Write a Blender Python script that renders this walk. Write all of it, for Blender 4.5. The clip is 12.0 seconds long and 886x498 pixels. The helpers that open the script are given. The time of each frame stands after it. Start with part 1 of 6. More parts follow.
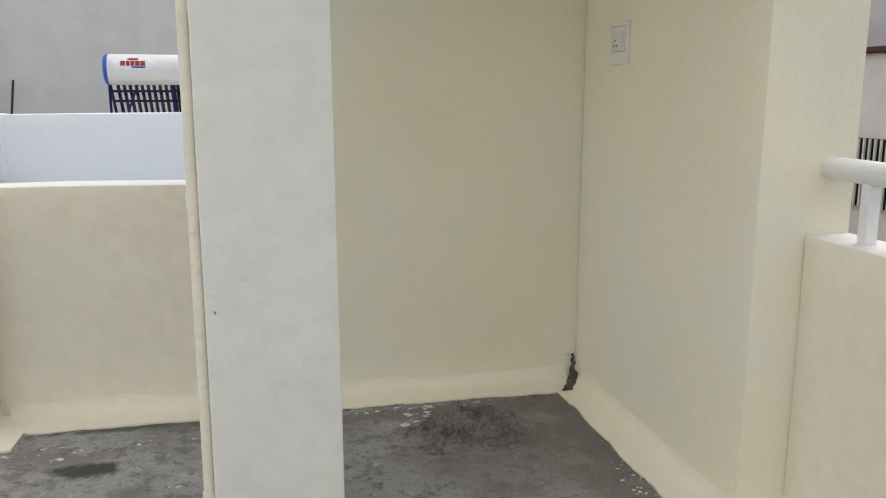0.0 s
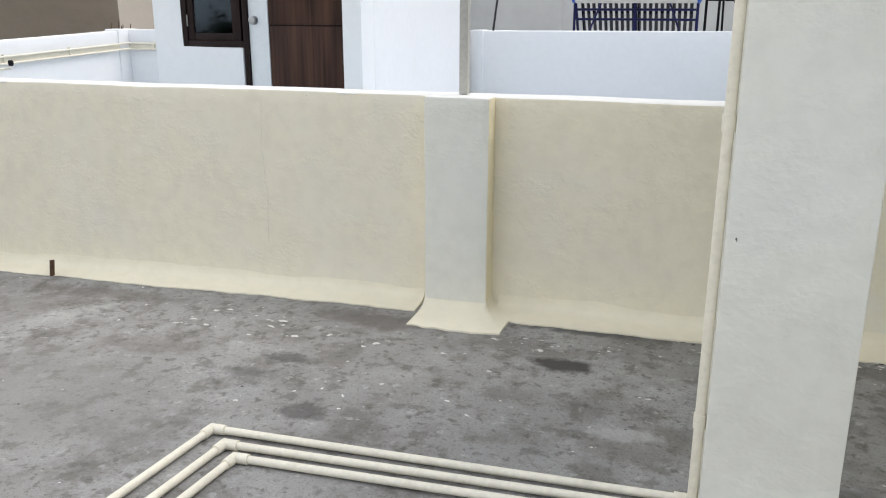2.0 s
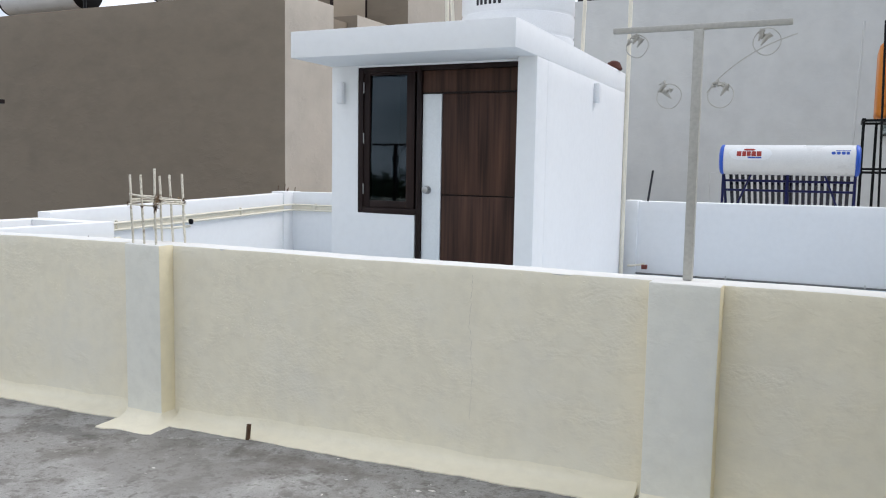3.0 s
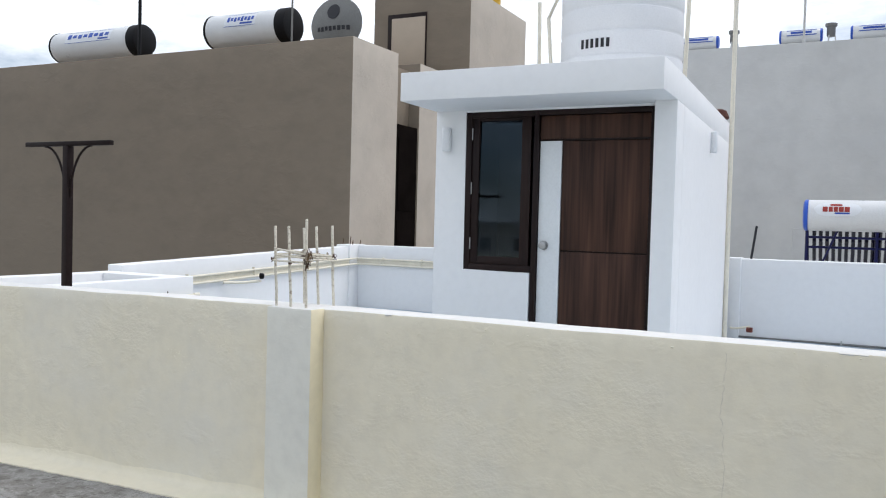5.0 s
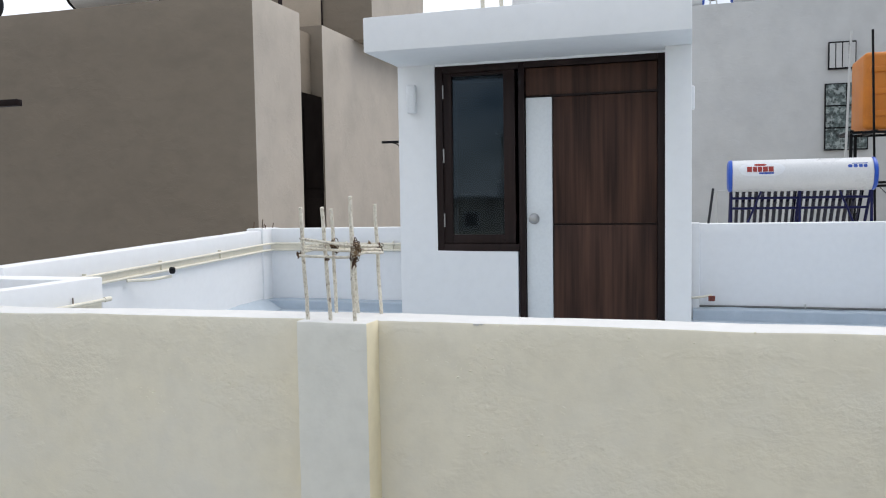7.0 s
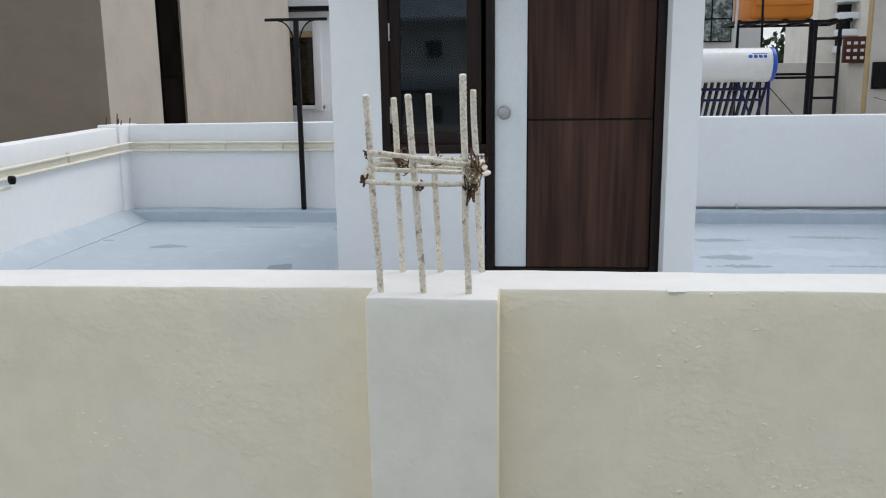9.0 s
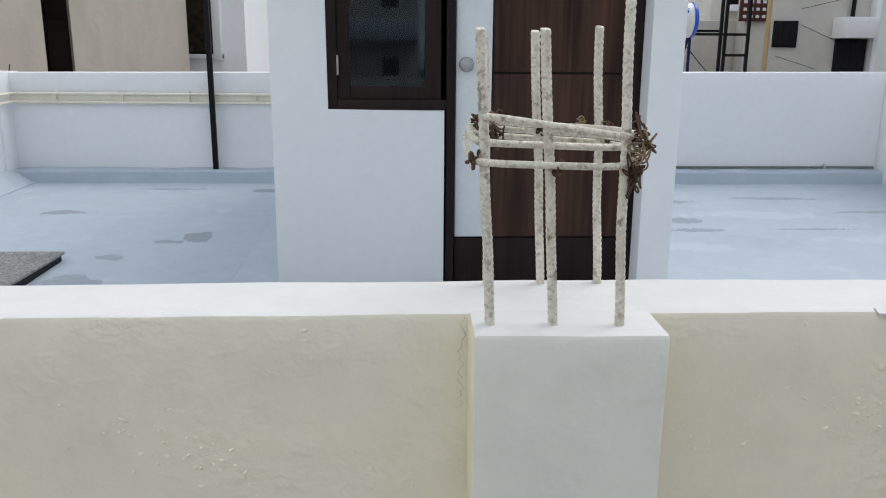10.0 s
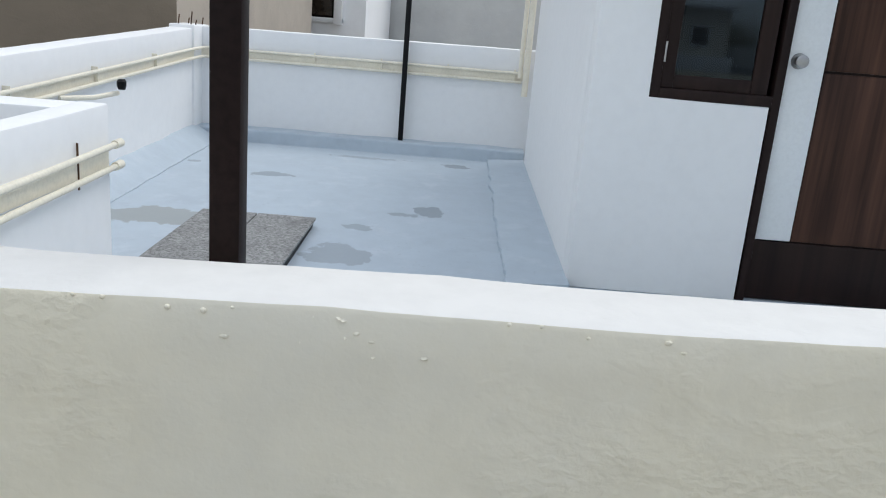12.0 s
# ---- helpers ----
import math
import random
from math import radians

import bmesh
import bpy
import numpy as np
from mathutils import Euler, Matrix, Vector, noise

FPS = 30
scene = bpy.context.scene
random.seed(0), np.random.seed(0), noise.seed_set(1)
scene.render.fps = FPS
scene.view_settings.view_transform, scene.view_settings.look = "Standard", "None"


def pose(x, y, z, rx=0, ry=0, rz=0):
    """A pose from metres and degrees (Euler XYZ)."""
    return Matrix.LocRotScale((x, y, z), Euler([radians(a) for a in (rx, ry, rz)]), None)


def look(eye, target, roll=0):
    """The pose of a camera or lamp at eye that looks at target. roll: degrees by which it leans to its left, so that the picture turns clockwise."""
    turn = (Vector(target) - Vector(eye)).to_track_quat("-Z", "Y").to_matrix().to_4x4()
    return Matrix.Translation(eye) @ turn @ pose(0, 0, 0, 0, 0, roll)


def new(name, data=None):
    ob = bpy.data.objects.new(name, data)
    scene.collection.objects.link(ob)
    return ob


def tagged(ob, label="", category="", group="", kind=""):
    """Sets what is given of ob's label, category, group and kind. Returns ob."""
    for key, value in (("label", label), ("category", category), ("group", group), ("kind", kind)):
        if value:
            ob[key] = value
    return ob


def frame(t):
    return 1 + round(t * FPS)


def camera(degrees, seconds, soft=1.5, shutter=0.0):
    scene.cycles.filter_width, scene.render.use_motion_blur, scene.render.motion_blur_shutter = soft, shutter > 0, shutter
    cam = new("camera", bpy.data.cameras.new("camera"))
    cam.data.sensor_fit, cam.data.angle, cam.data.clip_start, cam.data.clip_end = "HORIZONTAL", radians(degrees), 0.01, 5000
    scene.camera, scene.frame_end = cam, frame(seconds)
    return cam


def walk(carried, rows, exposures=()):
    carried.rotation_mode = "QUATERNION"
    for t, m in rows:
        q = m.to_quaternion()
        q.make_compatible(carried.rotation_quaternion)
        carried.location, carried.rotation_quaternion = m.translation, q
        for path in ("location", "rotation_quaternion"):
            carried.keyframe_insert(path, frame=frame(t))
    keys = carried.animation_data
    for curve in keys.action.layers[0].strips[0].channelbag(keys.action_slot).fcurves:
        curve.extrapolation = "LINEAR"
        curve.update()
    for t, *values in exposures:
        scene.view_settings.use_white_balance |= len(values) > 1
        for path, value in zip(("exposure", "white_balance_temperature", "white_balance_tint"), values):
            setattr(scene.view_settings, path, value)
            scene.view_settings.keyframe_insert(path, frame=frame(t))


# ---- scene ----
cam = camera(56.6, 12.0, soft=1.1)
PATH = [
    (0, (0.054, 0.128, 1.313), (0.466, 2.048, 0.934), -0.0),
    (0.5, (0.01, 0.129, 1.266), (0.295, 2.029, 0.708), 1.4),
    (1, (-0.026, 0.145, 1.266), (0.002, 2.053, 0.67), 0.4),
    (1.5, (-0.067, 0.157, 1.28), (-0.313, 2.049, 0.678), -0.1),
    (2, (-0.183, 0.126, 1.308), (-0.756, 1.958, 0.747), 0.1),
    (2.5, (-0.4, 0.07, 1.355), (-1.17, 1.874, 0.963), 0.6),
    (3, (-0.626, 0.056, 1.398), (-1.484, 1.852, 1.205), 1.0),
    (3.5, (-0.841, 0.095, 1.389), (-1.753, 1.873, 1.299), 2.1),
    (3.7, (-0.941, 0.135, 1.397), (-1.859, 1.91, 1.325), 2.3),
    (5.3, (-1.891, 0.33, 1.374), (-2.758, 2.132, 1.311), 0.8),
    (5.5, (-1.994, 0.375, 1.395), (-2.851, 2.181, 1.335), 0.0),
    (6, (-2.347, 0.534, 1.381), (-3.156, 2.362, 1.323), -0.1),
    (6.5, (-2.668, 0.681, 1.379), (-3.346, 2.561, 1.3), -0.6),
    (7, (-2.944, 0.932, 1.358), (-3.525, 2.842, 1.237), -0.9),
    (7.2, (-3.055, 1.044, 1.353), (-3.606, 2.961, 1.202), -1.0),
    (8.8, (-3.847, 1.819, 1.352), (-4.104, 3.77, 0.996), -0.7),
    (9, (-3.929, 1.917, 1.346), (-4.124, 3.871, 0.965), -0.7),
    (9.5, (-4.148, 2.182, 1.335), (-4.171, 4.135, 0.905), 0.2),
    (10, (-4.308, 2.439, 1.321), (-4.246, 4.377, 0.832), 0.4),
    (10.5, (-4.59, 2.532, 1.324), (-4.524, 4.457, 0.785), 1.9),
    (11, (-4.958, 2.517, 1.322), (-4.894, 4.442, 0.782), 2.5),
    (11.5, (-5.314, 2.602, 1.288), (-5.31, 4.528, 0.75), 3.0),
    (12, (-5.749, 2.601, 1.29), (-5.749, 4.525, 0.743), 4.7),
]
EXPOSURES = [(0.0, 0.1, 6600, 11), (0.5, 0.34, 6600, 11), (1.0, 0.44, 6500, 10), (1.6, 0.39, 6450, 10), (2.5, 0.13, 6250, 10), (3.5, 0.06, 6150, 10), (5.5, 0.03, 6150, 10), (7.0, 0.01, 6200, 10), (9.0, -0.16, 6250, 9), (10.0, -0.18, 6200, 9), (12.0, -0.1, 6100, 8)]
walk(cam, [(t, look(eye, target, roll)) for t, eye, target, roll in PATH], EXPOSURES)

# ---------------------------------------------------------------- light
SUN_EL, SUN_AZ = 58.0, 62.0  # degrees; azimuth from +y towards +x
world = bpy.data.worlds.new("world")
scene.world = world
world.use_nodes = True
wn, wl = world.node_tree.nodes, world.node_tree.links
wn.clear()
w_out = wn.new("ShaderNodeOutputWorld")
w_bg = wn.new("ShaderNodeBackground")
w_bg.inputs["Strength"].default_value = 0.12
w_sky = wn.new("ShaderNodeTexSky")
w_sky.sky_type = "NISHITA"
w_sky.sun_disc = False
w_sky.sun_elevation, w_sky.sun_rotation = radians(SUN_EL), radians(SUN_AZ)
w_sky.air_density, w_sky.dust_density = 1.0, 2.5
w_tc = wn.new("ShaderNodeTexCoord")
w_map = wn.new("ShaderNodeMapping")
w_map.inputs["Scale"].default_value = (1.6, 1.6, 4.5)
w_noise = wn.new("ShaderNodeTexNoise")
w_noise.inputs["Scale"].default_value = 2.2
w_noise.inputs["Detail"].default_value = 7.0
w_noise.inputs["Roughness"].default_value = 0.58
w_ramp = wn.new("ShaderNodeValToRGB")
w_ramp.color_ramp.elements[0].position, w_ramp.color_ramp.elements[1].position = 0.36, 0.58
w_mix = wn.new("ShaderNodeMixRGB")
w_mix.inputs["Color2"].default_value = (9.6, 9.8, 10.1, 1)
wl.new(w_tc.outputs["Generated"], w_map.inputs["Vector"])
wl.new(w_map.outputs["Vector"], w_noise.inputs["Vector"])
w_sep = wn.new("ShaderNodeSeparateXYZ")
w_more = wn.new("ShaderNodeMath")
w_more.operation, w_more.inputs[1].default_value = "MULTIPLY_ADD", -0.10
wl.new(w_tc.outputs["Generated"], w_sep.inputs["Vector"])
wl.new(w_sep.outputs["X"], w_more.inputs[0])
wl.new(w_noise.outputs["Fac"], w_more.inputs[2])
wl.new(w_more.outputs[0], w_ramp.inputs["Fac"])
wl.new(w_ramp.outputs["Color"], w_mix.inputs["Fac"])
wl.new(w_sky.outputs["Color"], w_mix.inputs["Color1"])
wl.new(w_mix.outputs["Color"], w_bg.inputs["Color"])
wl.new(w_bg.outputs["Background"], w_out.inputs["Surface"])

sun = new("sun", bpy.data.lights.new("sun", "SUN"))
sun.data.energy, sun.data.angle, sun.data.color = 1.4, radians(40), (1.0, 0.96, 0.9)
se, sa = radians(SUN_EL), radians(SUN_AZ)
sun.matrix_world = look((math.cos(se) * math.sin(sa) * 40, math.cos(se) * math.cos(sa) * 40, math.sin(se) * 40), (0, 0, 0))


# ---------------------------------------------------------------- materials
def material(name, base, rough=0.8, metal=0.0, spread=0.12, scale=3.0, fine=60.0, bump=0.25, bump_scale=90.0, stains=None, spots=None, random=0.0, spec=0.3, stretch=(1, 1, 1), blobs=None, crisp=False):
    """A painted, plastered or raw surface: two scales of colour variation, optional stains and spots, fine relief."""
    m = bpy.data.materials.new(name)
    m.use_nodes = True
    n, l = m.node_tree.nodes, m.node_tree.links
    b = n["Principled BSDF"]
    b.inputs["Roughness"].default_value = rough
    b.inputs["Metallic"].default_value = metal
    b.inputs["Specular IOR Level"].default_value = spec
    geo = n.new("ShaderNodeNewGeometry")
    mp = n.new("ShaderNodeMapping")
    mp.inputs["Scale"].default_value = stretch
    l.new(geo.outputs["Position"], mp.inputs["Vector"])

    def noise_node(sc, detail=5.0, ro=0.6):
        t = n.new("ShaderNodeTexNoise")
        t.inputs["Scale"].default_value, t.inputs["Detail"].default_value, t.inputs["Roughness"].default_value = sc, detail, ro
        l.new(mp.outputs["Vector"], t.inputs["Vector"])
        return t

    def ramp(source, lo, hi, c0=(0, 0, 0, 1), c1=(1, 1, 1, 1)):
        r = n.new("ShaderNodeValToRGB")
        r.color_ramp.elements[0].position, r.color_ramp.elements[1].position = lo, hi
        r.color_ramp.elements[0].color, r.color_ramp.elements[1].color = c0, c1
        l.new(source, r.inputs["Fac"])
        return r

    big, small = noise_node(scale), noise_node(fine, 3.0)
    dark = tuple(c * (1 - spread) for c in base) + (1,)
    light = tuple(min(1, c * (1 + spread * 0.6)) for c in base) + (1,)
    col = ramp(big.outputs["Fac"], 0.3, 0.7, dark, light).outputs["Color"]
    mul = n.new("ShaderNodeMixRGB")
    mul.blend_type = "MULTIPLY"
    mul.inputs["Fac"].default_value = min(1.0, spread * 1.6)
    l.new(col, mul.inputs["Color1"])
    l.new(ramp(small.outputs["Fac"], 0.3, 0.6).outputs["Color"], mul.inputs["Color2"])
    col = mul.outputs["Color"]
    for sc, lo, hi, colour, amount in (stains or []):
        t = noise_node(sc, 6.0, 0.65)
        f = n.new("ShaderNodeMath")
        f.operation = "MULTIPLY"
        f.inputs[1].default_value = amount
        l.new(ramp(t.outputs["Fac"], lo, hi).outputs["Color"], f.inputs[0])
        mx = n.new("ShaderNodeMixRGB")
        mx.inputs["Color2"].default_value = (*colour, 1)
        l.new(f.outputs[0], mx.inputs["Fac"])
        l.new(col, mx.inputs["Color1"])
        col = mx.outputs["Color"]
    for sc, radius, colour in (spots or []):
        v = n.new("ShaderNodeTexVoronoi")
        v.inputs["Scale"].default_value = sc
        wob = n.new("ShaderNodeVectorMath")
        wob.operation = "MULTIPLY_ADD"
        wob.inputs[1].default_value = (0.05, 0.05, 0.05)
        wt = noise_node(sc * 2.5, 3.0)
        l.new(wt.outputs["Color"], wob.inputs[0])
        l.new(mp.outputs["Vector"], wob.inputs[2])
        l.new(wob.outputs["Vector"], v.inputs["Vector"])
        sep = n.new("ShaderNodeSeparateColor")
        l.new(v.outputs["Color"], sep.inputs["Color"])
        rr = n.new("ShaderNodeMath")
        rr.operation, rr.inputs[1].default_value = "POWER", 5.0
        l.new(sep.outputs["Red"], rr.inputs[0])
        r2 = n.new("ShaderNodeMath")
        r2.operation, r2.inputs[1].default_value = "MULTIPLY", radius
        l.new(rr.outputs[0], r2.inputs[0])
        less = n.new("ShaderNodeMath")
        less.operation = "LESS_THAN"
        l.new(v.outputs["Distance"], less.inputs[0])
        l.new(r2.outputs[0], less.inputs[1])
        mx = n.new("ShaderNodeMixRGB")
        mx.inputs["Color2"].default_value = (*colour, 1)
        l.new(less.outputs[0], mx.inputs["Fac"])
        l.new(col, mx.inputs["Color1"])
        col = mx.outputs["Color"]
    for cx, cy, rx, ry, colour, amount in (blobs or []):
        sub = n.new("ShaderNodeVectorMath")
        sub.operation, sub.inputs[1].default_value = "SUBTRACT", (cx, cy, 0)
        l.new(geo.outputs["Position"], sub.inputs[0])
        sc2 = n.new("ShaderNodeVectorMath")
        sc2.operation, sc2.inputs[1].default_value = "MULTIPLY", (1 / rx, 1 / ry, 0)
        l.new(sub.outputs["Vector"], sc2.inputs[0])
        ln = n.new("ShaderNodeVectorMath")
        ln.operation = "LENGTH"
        l.new(sc2.outputs["Vector"], ln.inputs[0])
        wob = n.new("ShaderNodeMath")
        wob.operation, wob.inputs[1].default_value = "MULTIPLY_ADD", 2.6
        l.new(noise_node((0.75 if crisp else 0.5) / min(rx, ry), *((6.0, 0.6) if crisp else (8.0, 0.68))).outputs["Fac"], wob.inputs[0])
        l.new(ln.outputs["Value"], wob.inputs[2])
        fm = n.new("ShaderNodeMapRange")
        fm.inputs["From Min"].default_value, fm.inputs["From Max"].default_value = (2.22, 2.13) if crisp else (2.4, 1.85)
        fm.inputs["To Min"].default_value, fm.inputs["To Max"].default_value = 0.0, amount
        l.new(wob.outputs[0], fm.inputs["Value"])
        mx = n.new("ShaderNodeMixRGB")
        mx.inputs["Color2"].default_value = (*colour, 1)
        l.new(fm.outputs["Result"], mx.inputs["Fac"])
        l.new(col, mx.inputs["Color1"])
        col = mx.outputs["Color"]
    if random:
        info = n.new("ShaderNodeObjectInfo")
        hsv = n.new("ShaderNodeHueSaturation")
        mr = n.new("ShaderNodeMapRange")
        mr.inputs["To Min"].default_value, mr.inputs["To Max"].default_value = 1 - random, 1 + random
        l.new(info.outputs["Random"], mr.inputs["Value"])
        l.new(mr.outputs["Result"], hsv.inputs["Value"])
        l.new(col, hsv.inputs["Color"])
        col = hsv.outputs["Color"]
    l.new(col, b.inputs["Base Color"])
    rv = n.new("ShaderNodeMapRange")
    rv.inputs["To Min"].default_value, rv.inputs["To Max"].default_value = max(0.02, rough - 0.1), min(1, rough + 0.1)
    l.new(big.outputs["Fac"], rv.inputs["Value"])
    l.new(rv.outputs["Result"], b.inputs["Roughness"])
    if bump:
        h1, h2 = noise_node(bump_scale, 6.0, 0.6), noise_node(bump_scale * 0.17, 4.0, 0.5)
        add = n.new("ShaderNodeMath")
        add.operation = "ADD"
        l.new(h1.outputs["Fac"], add.inputs[0])
        l.new(h2.outputs["Fac"], add.inputs[1])
        bp = n.new("ShaderNodeBump")
        bp.inputs["Strength"].default_value, bp.inputs["Distance"].default_value = bump, 0.01
        l.new(add.outputs[0], bp.inputs["Height"])
        l.new(bp.outputs["Normal"], b.inputs["Normal"])
    return m


def plaster_material(name, base, ridges=0.5, spread=0.07, stains=None, fine=14.0, stretch=(1, 1, 1)):
    """Hand-trowelled, painted plaster: soft patches and shallow slanting trowel ridges."""
    m = material(name, base, 0.72, spread=spread, scale=1.4, fine=fine, bump=0.0, stains=stains, stretch=stretch)
    n, l = m.node_tree.nodes, m.node_tree.links
    b = n["Principled BSDF"]
    geo = n.new("ShaderNodeNewGeometry")
    def layer(sc, stretch, rot, det, dist):
        mp = n.new("ShaderNodeMapping")
        mp.inputs["Scale"].default_value = stretch
        mp.inputs["Rotation"].default_value = (0, rot, 0)
        t = n.new("ShaderNodeTexNoise")
        t.inputs["Scale"].default_value, t.inputs["Detail"].default_value, t.inputs["Distortion"].default_value = sc, det, dist
        l.new(geo.outputs["Position"], mp.inputs["Vector"])
        l.new(mp.outputs["Vector"], t.inputs["Vector"])
        return t.outputs["Fac"]

    def calc(op, p, q):
        c = n.new("ShaderNodeMath")
        c.operation = op
        for k, v in enumerate((p, q)):
            if isinstance(v, float):
                c.inputs[k].default_value = v
            else:
                l.new(v, c.inputs[k])
        return c.outputs[0]

    mask = n.new("ShaderNodeMapRange")
    mask.inputs["From Min"].default_value, mask.inputs["From Max"].default_value = 0.5, 0.64
    mask.inputs["To Min"].default_value = 0.1
    patches = calc("ADD", calc("MULTIPLY", layer(2.1, (1, 1, 1.3), 0.15, 3.0, 0.5), 0.55), calc("MULTIPLY", layer(7.5, (0.8, 1, 1.3), 0.2, 3.0, 0.6), 0.45))
    l.new(patches, mask.inputs["Value"])
    rough_patch = calc("MULTIPLY", layer(58.0, (0.9, 1, 1.15), 0.3, 5.0, 0.3), mask.outputs["Result"])
    total = calc("ADD", calc("MULTIPLY", layer(5.0, (1, 1, 1.3), 0.1, 3.0, 0.3), 0.9), calc("MULTIPLY", rough_patch, 1.5))
    total = calc("ADD", total, calc("MULTIPLY", layer(160.0, (1, 1, 1), 0.0, 2.0, 0.0), 0.07))
    bp = n.new("ShaderNodeBump")
    bp.inputs["Strength"].default_value, bp.inputs["Distance"].default_value = ridges, 0.012
    l.new(total, bp.inputs["Height"])
    l.new(bp.outputs["Normal"], b.inputs["Normal"])
    return m


def wood_material(name, c0, c1, rough=0.45):
    """Laminate with long vertical grain."""
    m = bpy.data.materials.new(name)
    m.use_nodes = True
    n, l = m.node_tree.nodes, m.node_tree.links
    b = n["Principled BSDF"]
    b.inputs["Roughness"].default_value = rough
    b.inputs["Specular IOR Level"].default_value = 0.15
    geo = n.new("ShaderNodeNewGeometry")
    total = None
    for sc, st in ((6.0, (1, 1, 0.09)), (38.0, (1, 1, 0.03))):
        mp = n.new("ShaderNodeMapping")
        mp.inputs["Scale"].default_value = st
        t = n.new("ShaderNodeTexNoise")
        t.inputs["Scale"].default_value, t.inputs["Detail"].default_value = sc, 4.0
        l.new(geo.outputs["Position"], mp.inputs["Vector"])
        l.new(mp.outputs["Vector"], t.inputs["Vector"])
        if total is None:
            total = t.outputs["Fac"]
        else:
            mx = n.new("ShaderNodeMath")
            mx.operation = "MULTIPLY_ADD"
            mx.inputs[1].default_value = 0.45
            l.new(t.outputs["Fac"], mx.inputs[0])
            l.new(total, mx.inputs[2])
            total = mx.outputs[0]
    r = n.new("ShaderNodeValToRGB")
    r.color_ramp.elements[0].position, r.color_ramp.elements[1].position = 0.5, 0.95
    r.color_ramp.elements[0].color, r.color_ramp.elements[1].color = (*c0, 1), (*c1, 1)
    l.new(total, r.inputs["Fac"])
    l.new(r.outputs["Color"], b.inputs["Base Color"])
    bp = n.new("ShaderNodeBump")
    bp.inputs["Strength"].default_value, bp.inputs["Distance"].default_value = 0.08, 0.004
    l.new(total, bp.inputs["Height"])
    l.new(bp.outputs["Normal"], b.inputs["Normal"])
    return m


def glass_material(name, tint):
    m = bpy.data.materials.new(name)
    m.use_nodes = True
    b = m.node_tree.nodes["Principled BSDF"]
    b.inputs["Base Color"].default_value = (*tint, 1)
    b.inputs["Roughness"].default_value = 0.03
    b.inputs["Transmission Weight"].default_value = 1.0
    b.inputs["IOR"].default_value = 1.52
    b.inputs["Specular Tint"].default_value = (0.72, 0.88, 1.0, 1)
    return m


M_CREAM = plaster_material("cream_plaster", (0.845, 0.79, 0.635), 0.35, 0.04, stains=[(0.9, 0.47, 0.66, (0.785, 0.765, 0.69), 0.5), (1.6, 0.5, 0.72, (0.85, 0.775, 0.56), 0.25), (9.0, 0.56, 0.7, (0.775, 0.735, 0.6), 0.18)])
M_SMOOTH = plaster_material("smooth_cream_plaster", (0.845, 0.79, 0.61), 0.2, 0.03, stains=[(0.8, 0.46, 0.62, (0.78, 0.77, 0.705), 0.65), (1.7, 0.5, 0.72, (0.855, 0.78, 0.55), 0.35)], fine=60.0)
M_COLUMN = plaster_material("pale_plaster", (0.80, 0.79, 0.71), 0.22, 0.04, stains=[(1.6, 0.5, 0.75, (0.74, 0.75, 0.72), 0.5)])
# deeper cream: light bounced between pillar side and wall, put into the colour
M_SIDE_BOUNCE = plaster_material("cream_bounce_tint", (0.84, 0.765, 0.555), 0.25, 0.04)
M_FRESH = plaster_material("cream_plaster_smooth", (0.85, 0.796, 0.64), 0.25, 0.03, stains=[(1.6, 0.5, 0.72, (0.85, 0.775, 0.58), 0.25)])
M_TOP = plaster_material("white_top_paint", (0.745, 0.735, 0.705), 0.25, 0.03)
M_EASTFACE = plaster_material("light_east_face", (0.50, 0.445, 0.375), 0.3, 0.07, stains=[(0.7, 0.5, 0.75, (0.44, 0.39, 0.33), 0.5), (0.18, 0.5, 0.7, (0.43, 0.38, 0.325), 0.4)], fine=1.7)
M_WHITE = plaster_material("white_paint", (0.845, 0.85, 0.85), 0.035, 0.015, stains=[(0.8, 0.55, 0.8, (0.80, 0.815, 0.83), 0.3)])
DARK = (0.10, 0.095, 0.09)
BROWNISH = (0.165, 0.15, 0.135)
